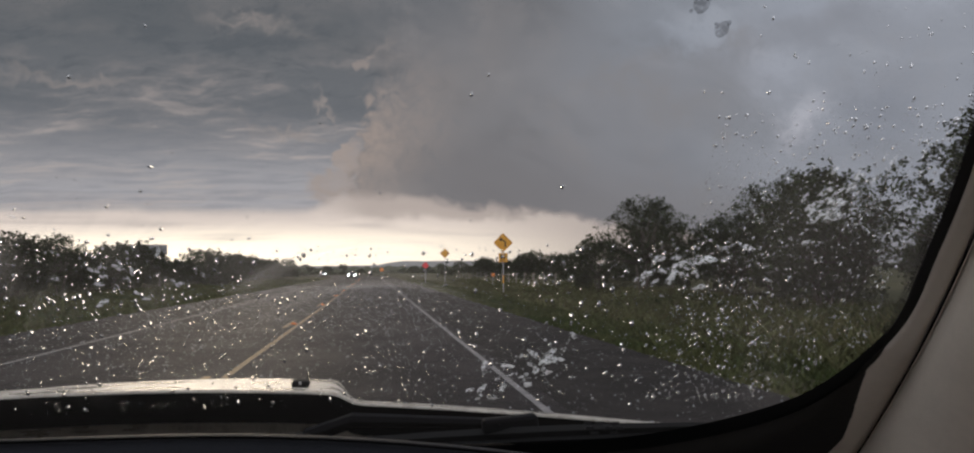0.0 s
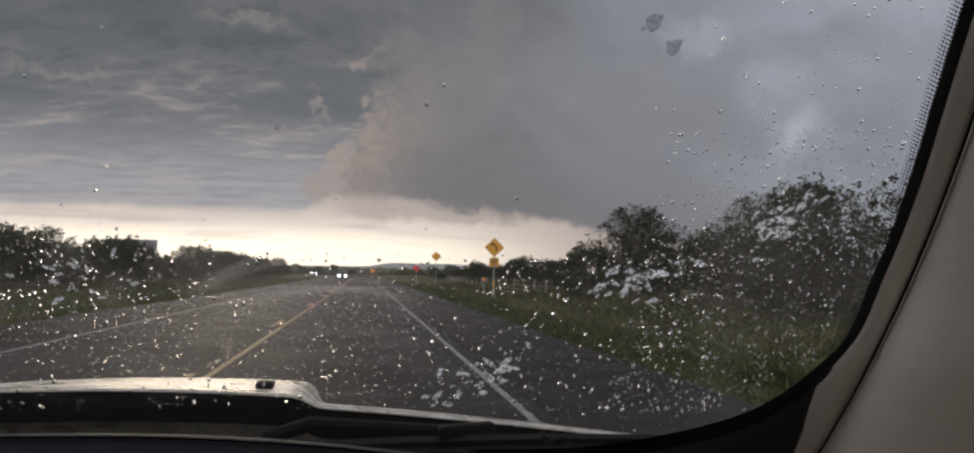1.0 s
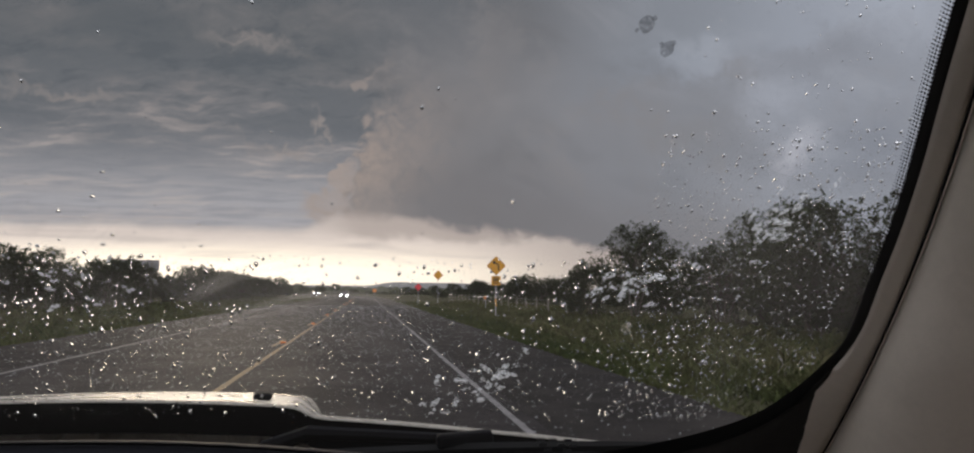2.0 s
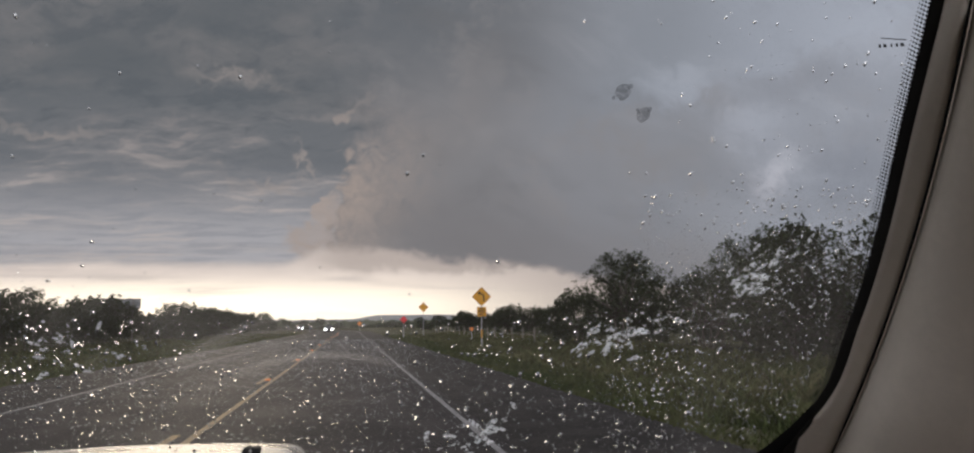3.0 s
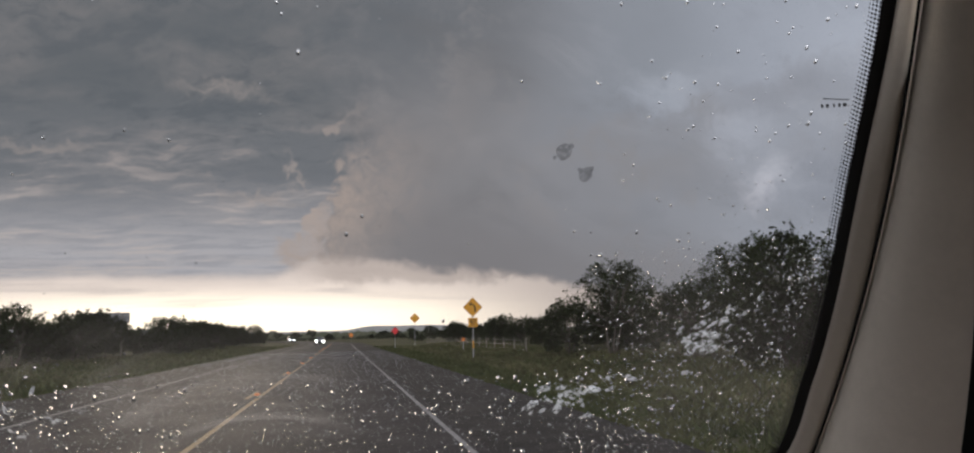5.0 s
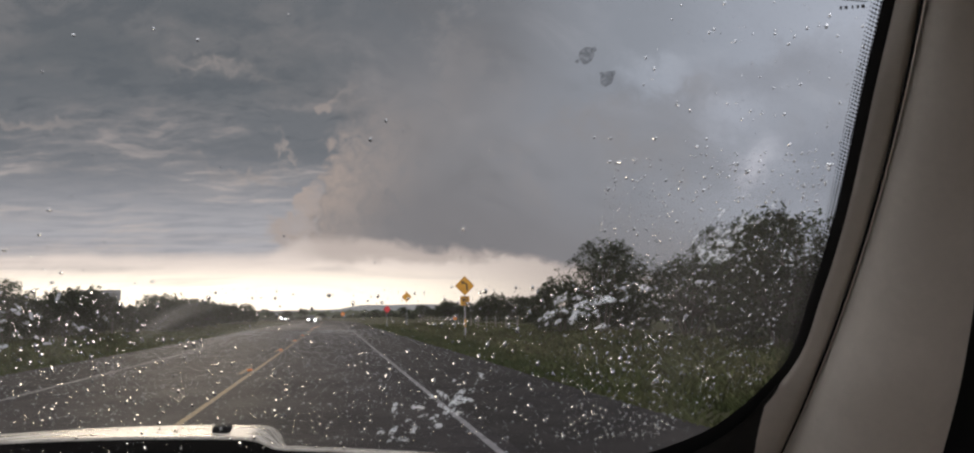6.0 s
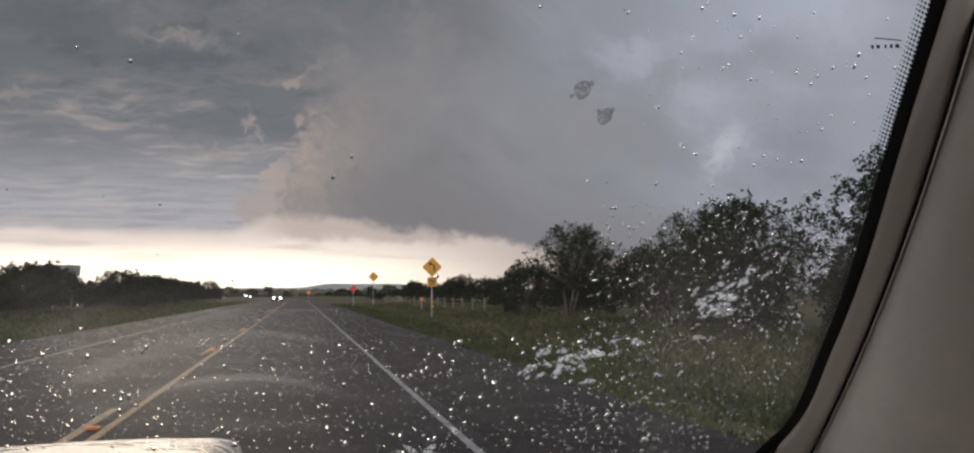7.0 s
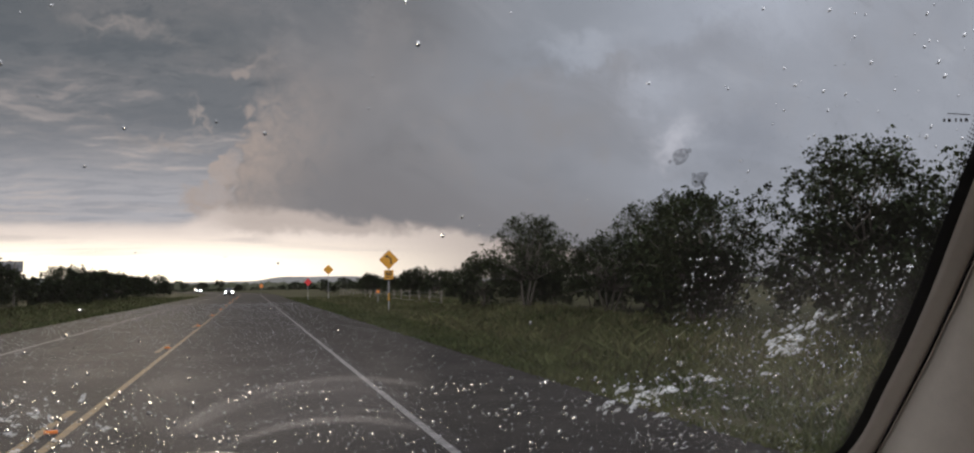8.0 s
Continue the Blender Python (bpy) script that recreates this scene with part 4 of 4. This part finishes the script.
def windscreen():
    outline = inset(RIM, -0.004)
    bm = bmesh.new()
    rings = [[bm.verts.new(on_glass(MIDDLE + (x - MIDDLE) * q, 1.5 + (z - 1.5) * q)) for x, z in outline] for q in (1.0, 0.9, 0.75, 0.55, 0.3, 0.1)]
    n = len(outline)
    for a, b in zip(rings, rings[1:]):
        for i in range(n):
            bm.faces.new((a[i], a[(i + 1) % n], b[(i + 1) % n], b[i]))
    bm.faces.new(rings[-1])
    bmesh.ops.recalc_face_normals(bm, faces=bm.faces)
    pane = smooth(part("windscreen", bm, GLASS, car, "clear curved windscreen wet with rain"))
    pane.visible_shadow = False
    # the band widens along the foot of the glass
    thin, broad = inset(RIM, 0.0078), inset(RIM, 0.020)
    inner = []
    for (ax, az), (bx, bz), (_, z) in zip(thin, broad, RIM):
        q = min(1.0, max(0.0, (1.38 - z) / 0.12))
        inner.append(on_glass(ax + (bx - ax) * q, az + (bz - az) * q, 0.0015))
    part("edge_band", loft([ring(-0.004, 0.0015), inner], closed=True), FRIT, pane, "black ceramic edge band")
    # the rows of fine dots inside the band along the sides
    dots = bmesh.new()
    side = [i for i, (x, z) in enumerate(RIM) if x > 0.30 and 1.36 < z < 1.84]
    for row, (by, r) in enumerate(((0.0088, 0.00128), (0.0114, 0.00118), (0.0139, 0.00098), (0.0161, 0.00065))):
        line = inset(RIM, by)
        for i in side[:-1]:
            (ax, az), (bx, bz) = line[i], line[i + 1]
            count = max(1, round(math.hypot(bx - ax, bz - az) * 1.1 / 0.0032))
            for j in range(count):
                q = (j + 0.5 * (row % 2)) / count
                c = on_glass(ax + (bx - ax) * q, az + (bz - az) * q, 0.002)
                vs = [dots.verts.new(c + Vector((r * math.cos(t), -0.2 * r * math.sin(t), r * 1.15 * math.sin(t)))) for t in (1.0472 * s for s in range(6))]
                dots.faces.new(vs)
    tagged(part("edge_dots", dots, FRIT, pane, "fine black ceramic dots"), kind="stuff")
    # the maker's small stamp: unreadable marks under a short line
    stamp = bmesh.new()
    for x, w in ((-0.009, 0.0018), (-0.005, 0.0025), (0.0, 0.0012), (0.004, 0.0018), (0.008, 0.003)):
        block(stamp, (w, 0.0006, 0.0028), on_glass(0.462 + x, 1.691, 0.002))
    block(stamp, (0.024, 0.0006, 0.0006), on_glass(0.462, 1.6955, 0.002))
    part("stamp", stamp, FRIT, pane, "tiny dark stamped marks")
    # the label in the low corner: bars in place of the small print
    print_bars = bmesh.new()
    for row, (z, xs) in enumerate(((1.252, (0.225, 0.238, 0.256)), (1.245, (0.228, 0.25, 0.263)), (1.238, (0.235, 0.258)))):
        for x in xs:
            block(print_bars, (0.010, 0.0006, 0.0035), on_glass(x, z, 0.002))
    part("stamp", print_bars, FRIT, pane, "rows of tiny dark print")
    return pane


windscreen()


def seam(z):
    """The groove between the pillar's inner trim and its cover."""
    d = z - 1.45
    return Vector((0.520 - 0.186 * d - 0.401 * d * d, 0.658 - 0.887 * d + 0.055 * d * d, z))


def pillars():
    side = [p for p in RIM if p[0] > 0.10 and p[1] < 1.84]
    rim = [on_glass(x, z, 0.0) for x, z in side]
    lip = [on_glass(x, z, 0.0) for x, z in inset(RIM, -0.012)[:len(RIM)]]
    lip = [lip[RIM.index(p)] for p in side]
    n = len(rim)
    corner = next(i for i, p in enumerate(side) if p[1] > 1.32)
    zs = [p[1] + 0.004 for p in side]
    for i in range(corner - 1, -1, -1):
        zs[i] = zs[i + 1] - 0.8 * math.dist(side[i], side[i + 1])
    def set_back(p):
        """The trim turns away from the glass towards its top."""
        q = 1.004 + 0.084 * min(1.0, max(0.0, (p.z - 1.36) / 0.26))
        return Vector((0.02 + (p.x - 0.02) * q, p.y * q, 1.47 + (p.z - 1.47) * q))
    groove = [set_back(seam(z)) for z in zs]
    def swelling(q):
        return 0.006 * min(1.0, q / 0.3) * min(1.0, (1.04 - q) / 0.35)
    def between(qs):
        qs = qs if isinstance(qs, list) else [qs] * n
        return [a.lerp(b, q) + Vector((-0.2, -0.6, 0.0)) * swelling(q) for a, b, q in zip(rim, groove, qs)]
    # the trim's foot beside the glass is painted dark as shade, narrowing the trim
    fade = [0.80 * min(1.0, max(0.0, (1.335 - p[1]) / 0.085)) ** 0.8 for p in side]
    near = [g + Vector((-0.0012, 0.0022, 0)) for g in groove]
    brow = [p + Vector((0, -0.006, 0)) for p in rim]
    def rest(q):
        return between([f + (1 - f) * q for f in fade])
    first = [a if f == 0 else b for a, b, f in zip(lip, rest(0.0), fade)]
    second = [a if f == 0 else b for a, b, f in zip(brow, rest(0.02), fade)]
    rows = [first, second, rest(0.3), rest(0.65), rest(0.95), near, [p + Vector((0.012, 0.004, 0)) for p in near]]
    smooth(part("pillar_trim", loft(rows), TRIM, car, "grey beige moulded pillar trim"))
    cut = next(i for i, f in enumerate(fade) if f == 0) + 1
    dark = [lip, brow, between([f * 0.5 for f in fade]), between([f + 0.01 for f in fade])]
    smooth(part("dash_corner", loft([r[:cut] for r in dark]), SHADED_TRIM, car, "foot of the pillar trim, painted dark for its shade"))
    start = [g + Vector((0.0012, -0.0012, 0)) for g in groove]
    inner = [p + Vector((0.012, 0.004, 0)) for p in start]
    brink = [p + Vector((0.0012, -0.0022, 0)) for p in start]
    def back(x, y):
        """A line behind the joint; the cover is broader towards its foot."""
        return [p + Vector((x, y, 0.0)) * (1.0 + 3.0 * max(0.0, 1.52 - p.z)) for p in start]
    swell, mid, wide, far, last = back(-0.003, -0.018), back(0.001, -0.042), back(0.014, -0.064), back(0.036, -0.076), back(0.062, -0.070)
    smooth(part("pillar_cover", loft([inner, start, brink, swell, mid, wide, far, last]), TRIM, car, "broad grey pillar cover"))
    # a black strip carries the cover's rear edge on backwards
    seal = [back(x, y) for x, y in ((0.054, -0.071), (0.062, -0.086), (0.074, -0.100), (0.095, -0.13), (0.118, -0.22))]
    smooth(part("door_seal", loft(seal), RUBBER, car, "black strip behind the pillar cover"))
    # a thin dark tube stands in for the shade inside the seam
    part("seam_shade_line", tube(bmesh.new(), [p + Vector((-0.0016, -0.0006, 0)) for p in groove], 0.0013, 6), RUBBER, car, "dark line for the shaded seam between the trims")
    def mirrored(points):
        return [Vector((2 * MIDDLE - p.x, p.y, p.z)) for p in points]
    smooth(part("pillar_trim", loft([mirrored(lip), mirrored(rim), mirrored(between(0.5)), mirrored(near)]), TRIM, car, "grey beige moulded pillar trim"))
    smooth(part("pillar_cover", loft([mirrored(start), mirrored(wide), mirrored(last)]), TRIM, car, "broad grey pillar cover"))


pillars()


def dashboard():
    xs = [MIDDLE + 0.80 * (i / 20 - 1) if i <= 20 else MIDDLE + 0.80 * (i - 20) / 20 for i in range(41)]
    def row(y, z, sag=0.03, pull=0.0):
        return [(x, y - 0.16 * ((x - MIDDLE) / 0.85) ** 2 * pull, z - sag * 4.5 * max(0.0, abs(x - MIDDLE) - 0.15) ** 2) for x in xs]
    rows = [row(1.02, 1.170, 0.01, 1.0), row(0.98, 1.186, 0.012, 1.0), row(0.92, 1.215, 0.02, 0.9), row(0.86, 1.255, 0.035, 0.8), row(0.82, 1.278, 0.04, 0.7),
            row(0.79, 1.280, 0.04, 0.7), row(0.76, 1.262, 0.04, 0.6), row(0.66, 1.195, 0.04, 0.5), row(0.54, 1.165, 0.04, 0.4), row(0.49, 1.13, 0.04, 0.3), row(0.47, 1.05, 0.04, 0.3), row(0.56, 0.80, 0.03, 0.3), row(0.62, 0.55, 0.02, 0.3)]
    ob = smooth(part("dashboard", loft(rows), DASH, car, "black grained dashboard"))
    part("dash_seam", tube(bmesh.new(), [(x, y - 0.003, z + 0.001) for x, y, z in row(0.79, 1.280, 0.04, 0.7)], 0.0016, 6), MATT_BLACK, car, "thin raised seam")
    return ob


dashboard()


def bonnet_height(x, y):
    """A raised middle that steps down to lower sides, falling gently forwards."""
    s = abs(x - MIDDLE)
    step = 0.5 + 0.5 * math.tanh((s - (0.325 - 0.03 * (y - 1.3))) / 0.015)
    d = y - 1.22
    z = 1.264 - 0.008 * (s / 0.3) ** 2 * (1 - step) - (0.026 + 0.06 * d) * step - 0.085 * max(0.0, s - 0.34) ** 1.15
    return z - 0.080 * d - 0.050 * d * d - (0.25 * max(0.0, d - 0.95) ** 2)


def bonnet():
    xs = sorted({MIDDLE + q * s for s in (-1, 1) for q in [0.05 * i for i in range(6)] + [0.28 + 0.008 * i for i in range(12)] + [0.39 + 0.06 * i for i in range(9)]})
    ys = [1.205 + 0.02 * i for i in range(6)] + [1.36 + 0.08 * i for i in range(15)]
    def edge(x):
        return 0.10 * ((x - MIDDLE) / 0.85) ** 2
    curves = [[(x, y - edge(x), bonnet_height(x, y)) for x in xs] for y in ys]
    rear = [(x, 1.204 - edge(x), bonnet_height(x, 1.205) - 0.004) for x in xs]
    lip = [(x, 1.215 - edge(x), bonnet_height(x, 1.205) - 0.05) for x in xs]
    nose = [(x, ys[-1] - edge(x) + 0.03, 0.55) for x in xs]
    ob = smooth(part("bonnet", loft([rear, *curves, nose]), PAINT, car, "white bonnet shining wet"))
    part("bonnet_seal", loft([[(x, y - 0.002, z) for x, y, z in rear], lip]), MATT_BLACK, car, "black rubber seal")
    # the cowl: black ribbed plastic between glass and bonnet
    def cowl_row(y, z):
        return [(x, y - edge(x), z - 0.04 * ((x - MIDDLE) / 0.85) ** 2) for x in xs]
    smooth(part("cowl", loft([cowl_row(1.00, 1.13), cowl_row(1.06, 1.165), cowl_row(1.12, 1.185), cowl_row(1.18, 1.19), cowl_row(1.20, 1.17), cowl_row(1.23, 1.15)]), MATT_BLACK, car, "black cowl panel"))
    for x in (-0.146,):
        z = bonnet_height(x, 1.285)
        nozzle = part("washer_nozzle", boxed((0.028, 0.034, 0.012), (x, 1.285, z + 0.005), None, 0.005), BLACK_PLASTIC, car, "black washer nozzle")
        part("jet", tube(bmesh.new(), [(x, 1.266, z + 0.007), (x, 1.270, z + 0.008)], 0.002, 6), METAL, nozzle)
    return ob


bonnet()


def wiper(pivot, reach, tilt, name="wiper"):
    """A wiper at rest along the foot of the glass: arm, bracket and blade."""
    arm = part(name, tube(bmesh.new(), [(pivot, 1.10, 1.185), (pivot, 1.10, 1.215)], [0.022, 0.018], 12), BLACK_PLASTIC, car, "black wiper at rest")
    def spot(q, up=0.0, lift=0.012):
        x = pivot + reach * q
        return on_glass(x, 1.204 + tilt * q + up, -lift)
    part("arm", tube(bmesh.new(), [(pivot, 1.10, 1.212), spot(0.12, 0.0, 0.045), spot(0.30, 0, 0.036), spot(0.5, 0.0, 0.026)], [0.011, 0.010, 0.008, 0.007], 8), BLACK_PLASTIC, arm)
    bracket = boxed((0.072, 0.020, 0.020), spot(0.50, 0.004, 0.022), Matrix.Rotation(-tilt / reach, 4, "Y"), 0.005)
    part("bracket", bracket, BLACK_PLASTIC, arm)
    part("blade", tube(bmesh.new(), [spot(q) for q in (-0.02, 0.15, 0.35, 0.55, 0.75, 1.0)], [0.004, 0.008, 0.009, 0.009, 0.008, 0.004], 6), RUBBER, arm)
    lip = loft([[spot(q, 0.0, 0.006) for q in (0, 0.25, 0.5, 0.75, 1.0)], [spot(q, 0.0, 0.0005) for q in (0, 0.25, 0.5, 0.75, 1.0)]])
    part("rubber_edge", lip, RUBBER, arm)
    return arm


wiper(-0.12, 0.52, 0.034)
wiper(-0.92, 0.62, 0.018)


def cabin():
    """The rest of the shell: roof, doors with window openings, floor, and added unseen rear walls."""
    left, right = MIDDLE - 0.78, MIDDLE + 0.90
    top = [p for p in RIM if p[1] > 1.82]
    front = [on_glass(x, z) for x, z in top]
    rows = [front, [p + Vector((0, -0.05, 0.0)) for p in front]]
    for y, z in ((0.05, 1.90), (-0.5, 1.90), (-1.1, 1.86), (-1.34, 1.845)):
        rows.append([Vector((MIDDLE + (p.x - MIDDLE) * 1.05, y, z - 0.06 * ((p.x - MIDDLE) / 0.8) ** 2)) for p in front])
    solid(smooth(part("headliner", loft(rows), LINER, car, "grey cloth headliner")), 0.03, 1.0)
    for x, name in ((right, "door"), (left, "door")):
        s = 1 if x > MIDDLE else -1
        part(name, boxed((0.08, 2.0, 0.72), (x, -0.35, 0.76), None, 0.03), TRIM, car, "grey beige lower door panel")
        part("roof_rail", boxed((0.07, 1.9, 0.10), (x - 0.05 * s, -0.55, 1.83), None, 0.03), LINER, car)
    # unseen walls and seats, added to keep light from behind off the pillars
    part("back_light_block", boxed((1.66, 0.06, 1.45), (MIDDLE, -1.3, 1.13), None, 0.02), LINER, car)
    for x in (right - 0.04, left + 0.04):
        part("side_light_block", boxed((0.05, 0.95, 0.78), (x, -0.85, 1.45), None, 0.02), LINER, car, "unseen grey side panel added to block light from behind")
    for x in (MIDDLE - 0.40, MIDDLE + 0.40):
        part("seat_back", boxed((0.50, 0.14, 0.75), (x, -0.48, 0.85), Matrix.Rotation(-0.25, 4, "X"), 0.05), LINER, car, "grey cloth seat back")
    part("floor_pan", boxed((1.7, 2.6, 0.05), (MIDDLE, -0.1, 0.42), None, 0.01), DASH, car)
    fenders = ((right - 0.05, 1.30), (left + 0.0, 1.30))
    for x, y in fenders:
        part("fender", boxed((0.10, 1.5, 0.55), (x, y + 0.25, 0.66), None, 0.05), PAINT, car)
        for wy in (1.55, -1.2):
            wheel = part("wheel", tube(bmesh.new(), [(x - 0.12, wy, 0.37), (x + 0.10, wy, 0.37)], 0.37, 24), TYRE, car)
            part("rim", tube(bmesh.new(), [(x - 0.125, wy, 0.37), (x + 0.105, wy, 0.37)], 0.24, 18), METAL, wheel)


cabin()


# ---------------------------------------------------------------- water on the glass
def drop_mesh(verts, faces, centre, across, up, out, r, tall, thick):
    """A flattened bead of water: a lens of eight sides."""
    n, k = len(verts), 8
    for q, h in ((1.0, 0.0), (0.8, 0.6), (0.4, 0.92)):
        for j in range(k):
            a = 6.283 * j / k
            verts.append(tuple(centre + (across * math.cos(a) * r + up * math.sin(a) * r * tall) * q + out * thick * h))
    verts.append(tuple(centre + out * thick))
    for ringi in range(2):
        for j in range(k):
            a, b = n + ringi * k + j, n + ringi * k + (j + 1) % k
            faces.append((a, b, b + k, a + k))
    faces += [(n + 2 * k + j, n + 2 * k + (j + 1) % k, n + 3 * k) for j in range(k)]
    faces.append(tuple(n + j for j in reversed(range(k))))


def inside_glass(x, z):
    return z > 1.215 and x < 0.49 and not (x > 0.36 and z < 1.25 + (x - 0.36) * 0.8)


def raindrops():
    rng = random.Random(41)
    verts, faces = [], []
    across, up = Vector((1, 0, 0)), Vector((0, -0.573, 0.819))
    out = Vector((0, 0.819, 0.573))
    def add(x, z, r, tall=None, flat=1.0):
        if inside_glass(x, z):
            t = tall or rng.uniform(0.8, 1.5)
            drop_mesh(verts, faces, on_glass(x, z, -0.0008), across, up, out, r, t, r * flat * rng.uniform(0.5, 0.85))
    for _ in range(2400):   # low part of the glass, over the road
        add(rng.uniform(-0.75, 0.40), 1.272 + 0.19 * rng.random() ** 0.85, 0.00055 + 0.0020 * rng.random() ** 4.5, rng.uniform(0.8, 2.0))
    for _ in range(130):   # thin over the sky
        add(rng.uniform(-0.75, 0.48), rng.uniform(1.42, 1.84), 0.0006 + 0.0013 * rng.random() ** 3, None, 0.20)
    for _ in range(300):   # beside the pillar, out of the wiper's reach
        x = 0.26 + 0.23 * rng.random() ** 0.6
        add(x, rng.uniform(1.45, 1.82), 0.0005 + 0.0012 * rng.random() ** 2, None, 0.16)
    for _ in range(2000):   # thick in the low corner by the pillar
        x, z = 0.49 - 0.20 * rng.random() ** 1.3, 1.28 + 0.30 * rng.random() ** 1.2
        add(x, z, 0.0005 + 0.0012 * rng.random() ** 3)
    for _ in range(170):   # a splash still running down over the far lane
        add(rng.gauss(-0.33, 0.10), rng.gauss(1.42, 0.045), 0.0006 + 0.0022 * rng.random() ** 2, rng.uniform(0.5, 0.9))
    ob = smooth(arrays("raindrops", verts, faces, WATER))
    return tagged(ob, "beads of rain water scattered over the windscreen", "raindrops", kind="stuff")


raindrops()


def slush():
    """Splashes of melting hail: ragged wet flecks thrown along one slant, with a few broad blots among them."""
    rng = random.Random(42)
    for cx, cz, spread, count, size, slant in ((0.145, 1.318, 0.038, 60, 0.0024, 0.5), (0.295, 1.440, 0.038, 64, 0.0025, 0.35),
                                               (0.405, 1.492, 0.036, 70, 0.0025, 0.6), (-0.30, 1.440, 0.065, 60, 0.0020, -0.4)):
        bm = bmesh.new()
        for _ in range(count):
            along, off = rng.gauss(0, spread * 0.75), rng.gauss(0, spread * 0.30)
            x, z = cx + along * math.cos(slant) - off * math.sin(slant), cz + along * math.sin(slant) + off * math.cos(slant)
            if not inside_glass(x, z):
                continue
            r = size * (0.35 + 1.9 * rng.random() ** 2.6)
            long, turn = rng.uniform(1.0, 2.4), slant + rng.gauss(0, 0.5)
            k = 13
            lumps = [rng.uniform(0.6, 1.25) for _ in range(k)]
            pts = []
            for j in range(k):
                a = 6.283 * j / k
                q = r * (lumps[j] + lumps[j - 1]) / 2
                px, pz = q * long * math.cos(a), q * 0.75 * math.sin(a)
                pts.append((x + px * math.cos(turn) - pz * math.sin(turn), z + px * math.sin(turn) + pz * math.cos(turn)))
            low = [bm.verts.new(on_glass(px, pz, -0.0006)) for px, pz in pts]
            high = [bm.verts.new(on_glass(x + (px - x) * 0.7, z + (pz - z) * 0.7, -0.0014)) for px, pz in pts]
            for j in range(k):
                bm.faces.new((low[j], low[(j + 1) % k], high[(j + 1) % k], high[j]))
            bm.faces.new(high)
        ob = part("hail_splash", bm, SLUSH)
        tagged(ob, "whitish splash of melting hail on the windscreen", "hail splash", "hail splashes", "stuff")


slush()


def dirt_splats():
    """Two dried grey smudges high on the glass."""
    rng = random.Random(6)
    for cx, cz, r in ((0.250, 1.665, 0.0078), (0.272, 1.646, 0.0070)):
        bm = bmesh.new()
        for far, q in ((0.0, r * 0.85), (r * 0.9, r * 0.3), (r * 1.1, r * 0.22)):
            a = rng.random() * 6.283
            x, z = cx + far * math.cos(a), cz + far * math.sin(a)
            pts = [(x + q * rng.uniform(0.85, 1.15) * math.cos(a), z + q * rng.uniform(0.85, 1.15) * math.sin(a)) for a in (6.283 * j / 11 for j in range(11))]
            low = [bm.verts.new(on_glass(px, pz, -0.0004)) for px, pz in pts]
            lift = -0.0010 - 0.0003 * rng.random()
            high = [bm.verts.new(on_glass(x + (px - x) * 0.7, z + (pz - z) * 0.7, lift)) for px, pz in pts]
            for j in range(11):
                bm.faces.new((low[j], low[(j + 1) % 11], high[(j + 1) % 11], high[j]))
            bm.faces.new(high)
        ob = part("dirt_splat", bm, SMUDGE)
        tagged(ob, "small grey smudge of dirt on the windscreen", "dirt splat", "dirt splats")


dirt_splats()
